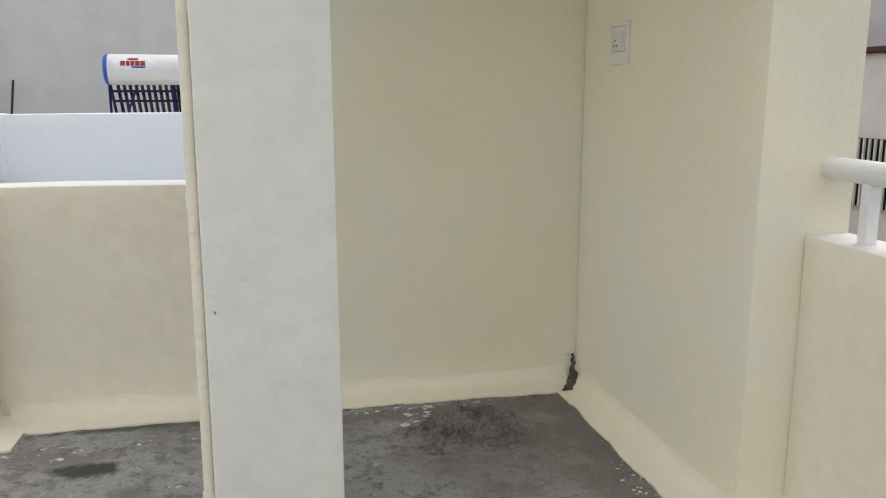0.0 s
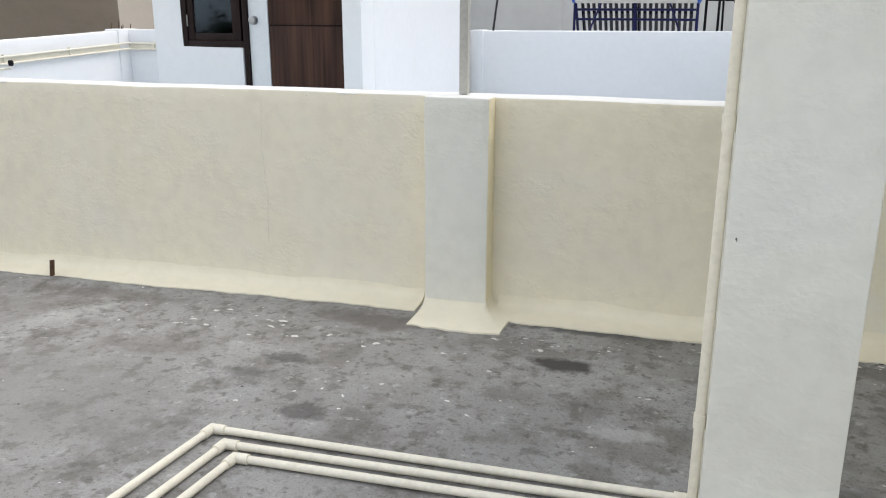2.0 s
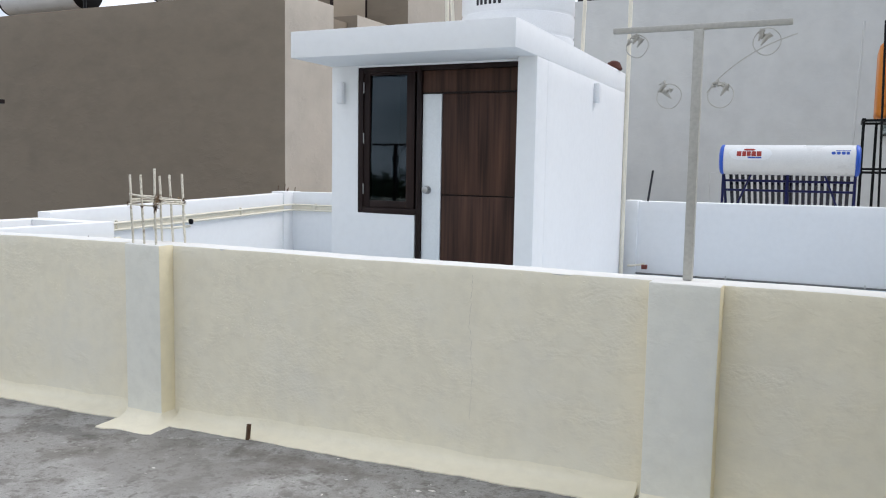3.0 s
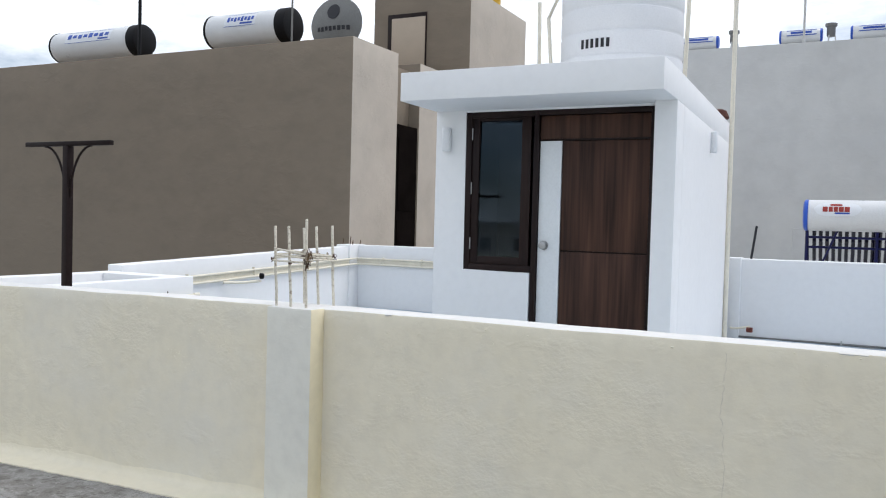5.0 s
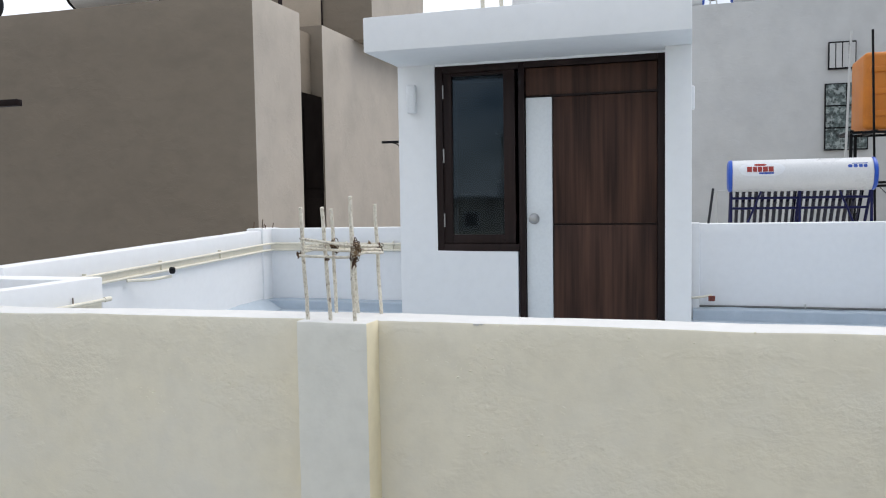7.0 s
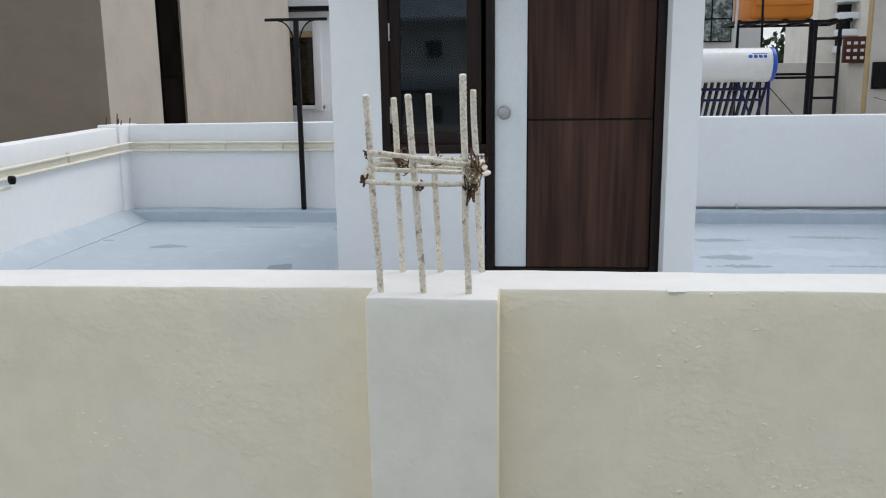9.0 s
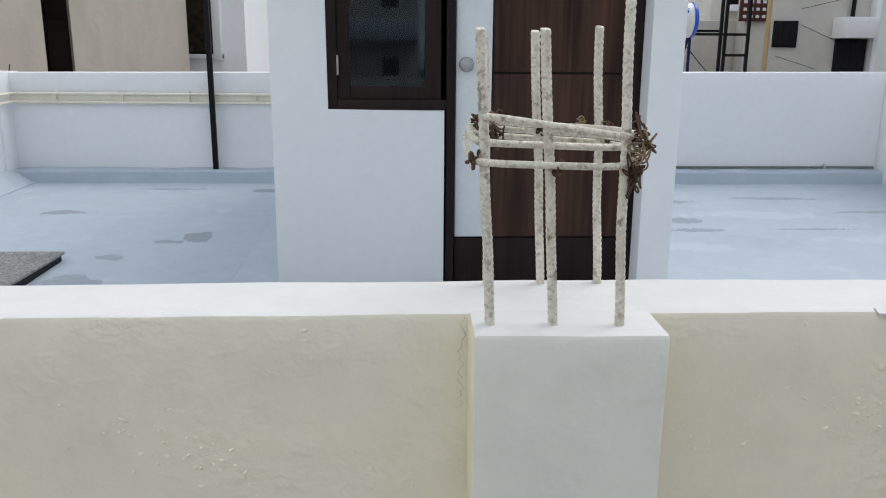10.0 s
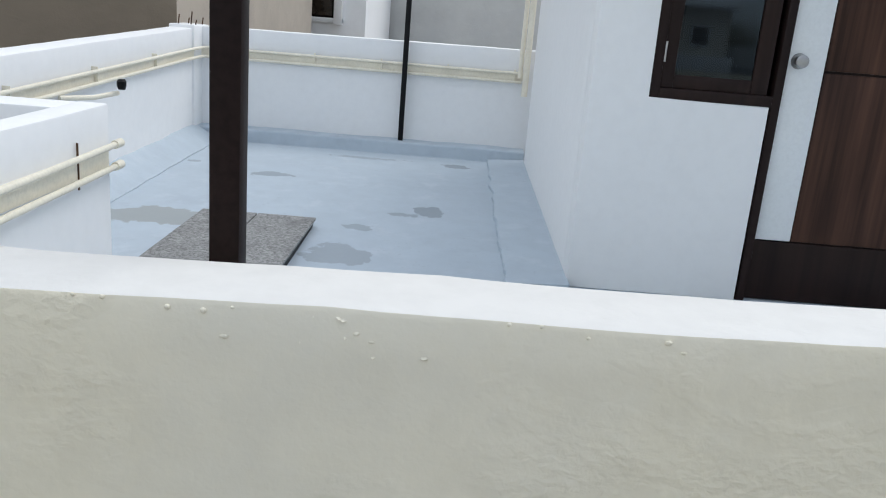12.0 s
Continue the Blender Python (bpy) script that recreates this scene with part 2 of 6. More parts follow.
M_FLOOR = material("bare_screed", (0.365, 0.358, 0.342), 0.92, spread=0.16, scale=1.7, fine=120.0, bump=0.6, bump_scale=75.0,
                   stains=[(1.1, 0.45, 0.62, (0.245, 0.234, 0.216), 0.7), (3.6, 0.50, 0.61, (0.165, 0.154, 0.138), 0.65), (9.0, 0.53, 0.62, (0.13, 0.12, 0.106), 0.6), (2.3, 0.54, 0.7, (0.45, 0.442, 0.425), 0.5), (15.0, 0.57, 0.63, (0.105, 0.097, 0.085), 0.5),
                           (30.0, 0.57, 0.64, (0.13, 0.12, 0.105), 0.5), (17.0, 0.60, 0.66, (0.5, 0.49, 0.465), 0.45), (90.0, 0.58, 0.65, (0.10, 0.092, 0.082), 0.6)],
                   spots=[(11.0, 0.10, (0.72, 0.70, 0.65))],
                   blobs=[(-0.62, 3.03, 0.12, 0.07, (0.075, 0.07, 0.064), 1.0), (-0.28, 3.13, 0.05, 0.03, DARK, 0.5), (-1.63, 2.77, 0.13, 0.05, DARK, 0.8), (-1.40, 2.38, 0.13, 0.06, DARK, 0.75), (-1.75, 2.62, 0.12, 0.04, DARK, 0.45), (-0.75, 2.72, 0.16, 0.06, BROWNISH, 0.5),
                          (-1.45, 3.25, 0.34, 0.09, BROWNISH, 0.75), (-0.55, 3.385, 0.34, 0.035, DARK, 0.85), (-2.26, 2.75, 0.3, 0.1, BROWNISH, 0.5), (-4.35, 3.1, 0.25, 0.08, DARK, 0.5), (1.28, 3.05, 0.13, 0.5, BROWNISH, 0.75),
                          # brownish alcove blobs: brown mortar tone plus the roof's shade put into the colour
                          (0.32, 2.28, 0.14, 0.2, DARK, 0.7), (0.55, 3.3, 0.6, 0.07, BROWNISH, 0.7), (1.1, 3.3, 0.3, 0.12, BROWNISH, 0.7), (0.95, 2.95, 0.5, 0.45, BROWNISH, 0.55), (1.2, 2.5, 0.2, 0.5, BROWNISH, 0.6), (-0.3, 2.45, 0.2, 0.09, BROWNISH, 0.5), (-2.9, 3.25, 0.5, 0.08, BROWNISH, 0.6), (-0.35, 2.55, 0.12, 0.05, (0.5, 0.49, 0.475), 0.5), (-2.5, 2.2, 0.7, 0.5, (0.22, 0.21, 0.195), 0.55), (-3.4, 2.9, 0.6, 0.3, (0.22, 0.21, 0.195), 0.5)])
WET = (0.24, 0.275, 0.31)
M_BLUEFLOOR = material("blue_grey_coating", (0.475, 0.545, 0.61), 0.6, spread=0.035, scale=0.9, fine=6.0, bump=0.08, bump_scale=25.0, crisp=True,
                       stains=[(4.0, 0.54, 0.75, (0.58, 0.63, 0.69), 0.6), (1.4, 0.6, 0.66, (0.35, 0.40, 0.46), 0.3), (1.1, 0.5, 0.68, (0.43, 0.49, 0.55), 0.45), (22.0, 0.62, 0.68, (0.36, 0.41, 0.46), 0.35)],
                       blobs=[(-7.5, 7.55, 0.36, 0.22, (0.33, 0.35, 0.35), 0.85), (-6.36, 7.1, 0.19, 0.24, (0.32, 0.36, 0.40), 0.8), (-5.88, 8.2, 0.12, 0.13, WET, 0.75), (-6.06, 8.06, 0.12, 0.05, WET, 0.6), (-5.70, 9.87, 0.15, 0.09, WET, 0.8), (-7.15, 8.97, 0.16, 0.11, WET, 0.65), (-6.30, 7.66, 0.11, 0.07, WET, 0.55), (-7.85, 9.25, 0.06, 0.05, WET, 0.6), (-6.5, 9.95, 0.35, 0.05, WET, 0.45),
                              (-2.25, 8.7, 0.22, 0.10, WET, 0.6), (-2.22, 8.4, 0.3, 0.05, WET, 0.65), (-1.17, 9.55, 0.4, 0.07, WET, 0.55), (-1.3, 8.42, 0.35, 0.03, WET, 0.6), (-2.2, 9.4, 0.3, 0.08, WET, 0.6), (-0.5, 9.0, 0.3, 0.06, WET, 0.5), (-2.0, 6.9, 0.4, 0.08, WET, 0.5), (-1.3, 6.3, 0.5, 0.06, WET, 0.5),
                              (-1.6, 8.9, 0.5, 0.16, (0.64, 0.69, 0.74), 0.3), (-0.9, 8.1, 0.5, 0.14, (0.62, 0.67, 0.72), 0.25), (-2.4, 7.9, 0.35, 0.1, (0.64, 0.69, 0.74), 0.3)])
M_BROWN = plaster_material("brown_plaster", (0.245, 0.199, 0.147), 0.25, 0.06, stains=[(0.7, 0.5, 0.75, (0.222, 0.178, 0.13), 0.45), (0.2, 0.5, 0.65, (0.262, 0.215, 0.16), 0.45)], fine=3.1, stretch=(0.8, 0.8, 1.3))
M_GREYWALL = plaster_material("grey_render", (0.58, 0.58, 0.56), 0.25, 0.05, stains=[(0.25, 0.5, 0.7, (0.64, 0.635, 0.60), 0.5), (0.9, 0.55, 0.75, (0.52, 0.525, 0.52), 0.5)], fine=1.5)
M_BEIGE = plaster_material("beige_render", (0.60, 0.57, 0.515), 0.3, 0.07, fine=1.5)
M_WOOD = wood_material("dark_laminate", (0.010, 0.006, 0.006), (0.105, 0.052, 0.034))
M_FRAME = wood_material("dark_frame", (0.010, 0.006, 0.006), (0.026, 0.015, 0.013), 0.4)
M_PANEL = material("pale_panel", (0.76, 0.785, 0.795), 0.35, spread=0.03, bump=0.02, spec=0.5)
M_STEEL = material("brushed_steel", (0.42, 0.42, 0.42), 0.32, metal=1.0, spread=0.08, bump=0.03)
M_PIPE = material("cream_pipe", (0.84, 0.79, 0.655), 0.4, spread=0.06, scale=6.0, bump=0.06, spec=0.5, stains=[(9.0, 0.6, 0.8, (0.5, 0.44, 0.34), 0.5)])
M_POST = material("grey_painted_post", (0.5, 0.49, 0.45), 0.5, spread=0.08, bump=0.08)
M_DARKPOLE = material("dark_brown_paint", (0.016, 0.009, 0.008), 0.5, spread=0.2, bump=0.06, spec=0.12)
M_BLACK = material("black_paint", (0.009, 0.009, 0.010), 0.5, spread=0.2, bump=0.05, spec=0.15)
M_REBAR = material("painted_rebar", (0.80, 0.755, 0.64), 0.7, spread=0.15, scale=30.0, fine=200.0, bump=0.2, bump_scale=200.0, stains=[(45.0, 0.58, 0.66, (0.2, 0.14, 0.09), 0.8), (120.0, 0.53, 0.62, (0.36, 0.30, 0.21), 0.7), (14.0, 0.52, 0.7, (0.5, 0.44, 0.34), 0.5)])
M_RUST = material("rusty_wire", (0.13, 0.075, 0.042), 0.8, spread=0.4, scale=40.0, bump=0.2)
M_STRAW = material("dull_wire", (0.36, 0.25, 0.14), 0.8, spread=0.3, scale=40.0, bump=0.2)
M_TANKWHITE = material("white_plastic", (0.82, 0.83, 0.84), 0.4, spread=0.03, bump=0.02, spec=0.5)
M_DRUM = material("white_enamel", (0.74, 0.75, 0.75), 0.3, spread=0.05, bump=0.02, spec=0.5)
M_NAVY = material("navy_paint", (0.007, 0.009, 0.075), 0.45, spread=0.15, bump=0.04, spec=0.3)
M_BLUECAP = material("blue_cap", (0.02, 0.10, 0.55), 0.35, spread=0.1, bump=0.02, spec=0.5)
M_TUBE = material("dark_glass_tube", (0.010, 0.010, 0.03), 0.12, spread=0.1, bump=0.0, spec=0.6)
M_ORANGE = material("orange_plastic", (0.62, 0.20, 0.015), 0.45, spread=0.1, bump=0.03, spec=0.45)
M_YELLOW = material("yellow_plastic", (0.7, 0.42, 0.02), 0.45, spread=0.1, bump=0.03)
M_DISH = material("grey_dish", (0.2, 0.2, 0.19), 0.45, spread=0.12, bump=0.04)
M_LABELWHITE = material("label_white", (0.8, 0.82, 0.84), 0.4, spread=0.03, bump=0.0)
M_DRIP = material("dried_paint", (0.68, 0.66, 0.62), 0.7, spread=0.15, scale=25.0, bump=0.2)
M_LABELRED = material("label_red", (0.36, 0.045, 0.035), 0.4, spread=0.1, bump=0.0)
M_REDVALVE = material("dull_red_paint", (0.24, 0.07, 0.05), 0.6, spread=0.3, scale=30.0, bump=0.1)
M_LABELBLUE = material("label_blue", (0.04, 0.1, 0.45), 0.4, spread=0.1, bump=0.0)
M_LABELDARK = material("label_dark", (0.03, 0.03, 0.035), 0.5, spread=0.1, bump=0.0)
M_STONE = material("granite_slab", (0.37, 0.37, 0.362), 0.75, spread=0.2, scale=6.0, fine=60.0, bump=0.5, bump_scale=70.0, stains=[(70.0, 0.5, 0.58, (0.13, 0.13, 0.13), 0.8), (42.0, 0.55, 0.62, (0.46, 0.46, 0.45), 0.7), (5.0, 0.55, 0.68, (0.17, 0.17, 0.17), 0.6)], random=0.12)
M_CEMENT = material("broken_cement", (0.21, 0.197, 0.18), 0.95, spread=0.3, scale=14.0, fine=60.0, bump=0.7, bump_scale=60.0, stains=[(18.0, 0.6, 0.66, (0.06, 0.054, 0.048), 0.9), (45.0, 0.62, 0.68, (0.09, 0.08, 0.07), 0.7)])
M_CRACK = material("crumbled_mortar", (0.13, 0.115, 0.10), 0.95, spread=0.3, scale=20.0, bump=0.6)
M_HAIR = material("crack_grey", (0.44, 0.41, 0.35), 0.9, spread=0.1, bump=0.0)
M_GLASS = glass_material("window_glass", (0.05, 0.07, 0.10))
# near-black base colour stands for the darkness of unlit rooms
M_UNLIT_ROOM = material("painted_room_dark", (0.012, 0.012, 0.014), 0.9, spread=0.1, bump=0.0)
M_RAIL = material("white_rail", (0.78, 0.78, 0.76), 0.35, spread=0.04, bump=0.03, spec=0.5)
M_SOCKET = material("white_switch_plastic", (0.72, 0.71, 0.68), 0.35, spread=0.03, bump=0.0, spec=0.5)
M_GROUND = material("dusty_ground", (0.185, 0.19, 0.195), 0.95, spread=0.25, scale=0.05, fine=0.8, bump=0.1, bump_scale=2.0)
M_LEAF = material("foliage", (0.045, 0.075, 0.03), 0.7, spread=0.4, scale=2.0, fine=12.0, bump=0.2, bump_scale=8.0)
M_BARK = material("bark", (0.09, 0.07, 0.05), 0.9, spread=0.3)
M_FROST = material("patterned_panel", (0.16, 0.2, 0.19), 0.35, spread=0.5, scale=6.0, fine=14.0, bump=0.3, bump_scale=14.0, stains=[(7.0, 0.5, 0.6, (0.4, 0.44, 0.42), 0.7)])
M_BRONZE = material("bronze_glass", (0.035, 0.026, 0.018), 0.15, spread=0.4, scale=3.0, fine=9.0, bump=0.03, bump_scale=6.0, spec=0.5)
M_OCHRE = material("ochre_paint", (0.5, 0.37, 0.2), 0.8, spread=0.1)
M_APART = plaster_material("cream_render", (0.72, 0.68, 0.6), 0.2, 0.06, fine=1.5)
M_DARKWOOD = material("dark_matt_wood", (0.010, 0.008, 0.007), 0.9, spread=0.3, bump=0.05, spec=0.0)
M_LATTICE = material("red_brown_block", (0.10, 0.035, 0.025), 0.8, spread=0.2)
M_BEIGEDOOR = material("beige_door", (0.5, 0.41, 0.31), 0.5, spread=0.06, bump=0.05)


# ---------------------------------------------------------------- mesh helpers
def smooth(bm, angle=35):
    for f in bm.faces:
        f.smooth = True
    lim = radians(angle)
    for e in bm.edges:
        if len(e.link_faces) == 2 and e.calc_face_angle(0) > lim:
            e.smooth = False


def finish(name, bm, mat, parent=None, label="", angle=35):
    bmesh.ops.recalc_face_normals(bm, faces=bm.faces)
    smooth(bm, angle)
    me = bpy.data.meshes.new(name)
    bm.to_mesh(me)
    bm.free()
    me.materials.append(mat)
    ob = new(name, me)
    if parent is not None:
        ob.parent = parent
    if label:
        ob["label"] = label
    return ob


def second(ob, mat, test):
    """Paint the faces that pass the test with another material."""
    ob.data.materials.append(mat)
    for f in ob.data.polygons:
        if test(f):
            f.material_index = 1
    return ob


def upward(f):
    return f.normal.z > 0.75


def part(name, bm, mat, parent, label="", angle=35):
    return finish(name, bm, mat, parent, label, angle)


def thing(name, label, category, at=(0, 0, 0), turn=0, group="", kind=""):
    ob = new(name)
    ob.matrix_basis = pose(*at, 0, 0, turn)
    return tagged(ob, label, category, group, kind)


def box(bm, x0, x1, y0, y1, z0, z1, bevel=0.0, seg=2):
    vs = [bm.verts.new((x, y, z)) for z in (z0, z1) for y in (y0, y1) for x in (x0, x1)]
    fs = [bm.faces.new([vs[i] for i in q]) for q in ((0, 2, 3, 1), (4, 5, 7, 6), (0, 1, 5, 4), (2, 6, 7, 3), (0, 4, 6, 2), (1, 3, 7, 5))]
    if bevel:
        es = {e for f in fs for e in f.edges}
        bmesh.ops.bevel(bm, geom=list(es), offset=bevel, segments=seg, affect="EDGES", profile=0.5)
    return vs


def boxed(x0, x1, y0, y1, z0, z1, bevel=0.0, seg=2):
    bm = bmesh.new()
    box(bm, x0, x1, y0, y1, z0, z1, bevel, seg)
    return bm


def rod(bm, a, b, r, seg=12, r2=None, caps=True):
    a, b = Vector(a), Vector(b)
    d = b - a
    q = d.to_track_quat("Z", "Y").to_matrix()
    rings = []
    for p, rad in ((a, r), (b, r if r2 is None else r2)):
        rings.append([bm.verts.new(p + q @ Vector((rad * math.cos(2 * math.pi * i / seg), rad * math.sin(2 * math.pi * i / seg), 0))) for i in range(seg)])
    for i in range(seg):
        bm.faces.new((rings[0][i], rings[0][(i + 1) % seg], rings[1][(i + 1) % seg], rings[1][i]))
    if caps:
        bm.faces.new(rings[0][::-1])
        bm.faces.new(rings[1])


def sweep(bm, pts, r, seg=10, closed=False):
    """A round tube along points."""
    pts = [Vector(p) for p in pts]
    n = len(pts)
    rings = []
    up = Vector((0.13, 0.21, 1)).normalized()
    for i, p in enumerate(pts):
        d = (pts[(i + 1) % n] if closed or i < n - 1 else p) - (pts[i - 1] if closed or i else p)
        d.normalize()
        s = d.cross(up)
        if s.length < 0.05:
            s = d.cross(Vector((1, 0.2, 0)))
        s.normalize()
        u = s.cross(d)
        rings.append([bm.verts.new(p + s * (r * math.cos(2 * math.pi * k / seg)) + u * (r * math.sin(2 * math.pi * k / seg))) for k in range(seg)])
    for i in range(n if closed else n - 1):
        a, b = rings[i], rings[(i + 1) % n]
        for k in range(seg):
            bm.faces.new((a[k], a[(k + 1) % seg], b[(k + 1) % seg], b[k]))
    if not closed:
        bm.faces.new(rings[0][::-1])
        bm.faces.new(rings[-1])


def lathe(bm, profile, centre=(0, 0, 0), seg=48, axis="z"):
    """Turn a profile of (radius, height) round an axis."""
    rings = []
    c = Vector(centre)
    for r, h in profile:
        ring = []
        for i in range(seg):
            a = 2 * math.pi * i / seg
            p = Vector((r * math.cos(a), r * math.sin(a), h))
            if axis == "x":
                p = Vector((p.z, p.x, p.y))
            elif axis == "y":
                p = Vector((p.x, p.z, p.y))
            ring.append(bm.verts.new(c + p))
        rings.append(ring)
    for a, b in zip(rings, rings[1:]):
        for i in range(seg):
            bm.faces.new((a[i], a[(i + 1) % seg], b[(i + 1) % seg], b[i]))
    bm.faces.new(rings[0][::-1])
    bm.faces.new(rings[-1])


def worn_box(x0, x1, y0, y1, z0, z1, step=0.08, amount=0.004, top=None, bevel=0.012):
    """A plastered block with slightly wavy faces and softened edges. top: optional function of x for the height of the top."""
    bm = bmesh.new()
    box(bm, x0, x1, y0, y1, z0, z1)
    bmesh.ops.bevel(bm, geom=bm.edges[:], offset=bevel, segments=2, affect="EDGES", profile=0.5)
    for ax, lo, hi in ((0, x0, x1), (1, y0, y1), (2, z0, z1)):
        n = int((hi - lo) / step)
        for i in range(1, n):
            v = lo + (hi - lo) * i / n
            co, no = [0, 0, 0], [0, 0, 0]
            co[ax], no[ax] = v, 1
            bmesh.ops.bisect_plane(bm, geom=bm.verts[:] + bm.edges[:] + bm.faces[:], plane_co=co, plane_no=no)
    for v in bm.verts:
        p = v.co.copy()
        w = noise.noise_vector(p * 2.3) * amount + noise.noise_vector(p * 9.0) * amount * 0.5
        v.co += Vector((w.x * 0.3, w.y, w.z))
        if top:
            v.co.z += (top(p.x) - z1) * max(0, (p.z - z0) / (z1 - z0))
    return bm


def coved(name, pts, profile, mat, parent=None, jitter=0.012, step=0.06, side=1, angle=60):
    """A mortar cove swept along a line at the foot of a wall: profile of (distance from wall, height); side: the left of the way is +1."""
    bm = bmesh.new()
    rows = []
    pts = [Vector(p) for p in pts]
    for k, (a, b) in enumerate(zip(pts, pts[1:])):
        n = max(1, int((b - a).length / step))
        for i in range(n + (k == len(pts) - 2)):
            p = a.lerp(b, i / n)
            d = (b - a).normalized()
            out = Vector((-d.y, d.x, 0)) * side
            if i == 0 and k:
                d0 = (a - pts[k - 1]).normalized()
                o0 = Vector((-d0.y, d0.x, 0)) * side
                out = (out + o0) / (1 + out.dot(o0))
            j = (noise.noise(p * 4.1) + 0.6 * noise.noise(p * 17.0)) * jitter
            row = []
            for m, (dist, h) in enumerate(profile):
                f = dist / profile[-1][0] if profile[-1][0] else 0
                row.append(bm.verts.new(p + out * (dist + j * f) + Vector((0, 0, h * (1 + 0.1 * noise.noise(p * 3.0 + Vector((9, 0, 0))))))))
            row.append(bm.verts.new(p + out * (profile[-1][0] + j) + Vector((0, 0, -0.02))))
            rows.append(row)
    for a, b in zip(rows, rows[1:]):
        for i in range(len(a) - 1):
            bm.faces.new((a[i], a[i + 1], b[i + 1], b[i]))
    for row, p in ((rows[0], pts[0]), (rows[-1], pts[-1])):
        root = bm.verts.new(p + Vector((0, 0, -0.02)))
        for i in range(len(row) - 1):
            bm.faces.new((root, row[i], row[i + 1]))
    return finish(name, bm, mat, parent, angle=angle)


# ---------------------------------------------------------------- ground and own roof
bm = bmesh.new()
bmesh.ops.create_grid(bm, x_segments=1, y_segments=1, size=1500, matrix=Matrix.Translation((0, 0, -7.5)))
tagged(finish("ground", bm, M_GROUND), "dusty ground far below the roofs", "ground", kind="structure")

def fall(x):
    """The screed slopes down towards the west."""
    return -min(0.1, 0.02 * max(0.0, -1.6 - x))


bm = bmesh.new()
nx, ny = 130, 84
x0, x1, y0, y1 = -11.5, 1.62, -4.6, 3.56
grid = [[bm.verts.new((x0 + (x1 - x0) * i / nx, y0 + (y1 - y0) * j / ny, 0)) for i in range(nx + 1)] for j in range(ny + 1)]
for row in grid:
    for v in row:
        v.co.z = fall(v.co.x) + 0.004 * noise.noise(v.co * 1.3) + 0.002 * noise.noise(v.co * 6.0)
for j in range(ny):
    for i in range(nx):
        bm.faces.new((grid[j][i], grid[j][i + 1], grid[j + 1][i + 1], grid[j + 1][i]))
tagged(finish("floor", bm, M_FLOOR), "stained bare grey cement screed floor of the roof terrace, alcove shade painted in", "floor", kind="structure")
bm = boxed(-11.5, 1.75, -4.6, 3.715, -7.5, -0.12)
tagged(finish("building_body", bm, M_CREAM), "cream plastered building body under the terrace", "building", kind="structure")

WALL_Y, WALL_OUT, TOP = 3.553, 3.719, 0.948
def near_top(x):
    return TOP + 0.0095 * min(0, x + 4.2) + 0.003 * noise.noise(Vector((x * 1.7, 0, 0)))
bm = worn_box(-11.5, 0.15, WALL_Y, WALL_OUT, -0.115, TOP, 0.07, 0.004, near_top, 0.01)
tagged(second(finish("wall_parapet", bm, M_CREAM), M_TOP, upward), "long cream plastered parapet wall between the terraces", "wall", kind="structure")
bm = worn_box(0.15, 1.66, WALL_Y, WALL_OUT, -0.05, 2.258, 0.1, 0.005, None, 0.01)
tagged(finish("wall_alcove_back", bm, M_SMOOTH), "tall cream plastered wall at the back of the alcove", "wall", kind="structure")
bm = worn_box(1.41, 1.72, 2.2, WALL_Y, -0.05, 2.258, 0.1, 0.005, None, 0.012)
tagged(finish("wall_alcove_side", bm, M_SMOOTH), "tall cream plastered side wall with a switch plate", "wall", kind="structure")
bm = worn_box(-0.105, 0.215, 2.115, 2.395, -0.02, 2.258, 0.1, 0.003, None, 0.008)
for v in bm.verts:
    if v.co.x > 0.1:
        v.co.x += 0.006 * max(0.0, 1 - v.co.z / 1.4)
tagged(finish("wall_column", bm, M_COLUMN), "pale cream plastered square column on the terrace", "column", kind="structure")
# unseen slab, set low and forward so that the upper alcove darkens
bm = boxed(-0.2, 1.72, 1.98, WALL_OUT, 2.26, 2.4, 0.01)
tagged(finish("ceiling", bm, M_SMOOTH), "plain unseen slab that shades the alcove", "ceiling", kind="structure")
bm = worn_box(1.565, 1.72, -4.6, 2.2, -0.05, 0.905, 0.12, 0.004, None, 0.012)
tagged(second(finish("wall_low_right", bm, M_CREAM), M_TOP, upward), "low cream plastered wall carrying a white handrail", "wall", kind="structure")
bm = boxed(-11.5, 1.72, -4.78, -4.6, -0.115, 0.945, 0.01)
tagged(finish("wall_back", bm, M_CREAM), "plain cream parapet at the far side of the terrace", "wall", kind="structure")
bm = boxed(-9.3, -9.05, -4.6, WALL_Y - 0.002, -0.115, 0.945, 0.01)
tagged(finish("wall_end", bm, M_CREAM), "plain cream plastered parapet at the end of the terrace", "wall", kind="structure")

PILLARS = [(-1.307, -1.022), (-4.236, -3.976), (-7.2, -6.93), (-10.1, -9.83)]
for px0, px1 in PILLARS[:2]:
    bm = worn_box(px0, px1, 3.445, WALL_Y + 0.004, -0.1, TOP + 0.004, 0.05, 0.003, None, 0.008)
    ob = second(finish("pillar", bm, M_COLUMN), M_TOP, upward)
    # side faces hold the bounced corner light in their colour
    ob.data.materials.append(M_SIDE_BOUNCE)
    for f in ob.data.polygons:
        if abs(f.normal.x) > 0.75:
            f.material_index = 2
    tagged(ob, "short pale plastered pillar with bounce-tinted cream sides against the parapet", "pillar", "parapet pillars", "structure")

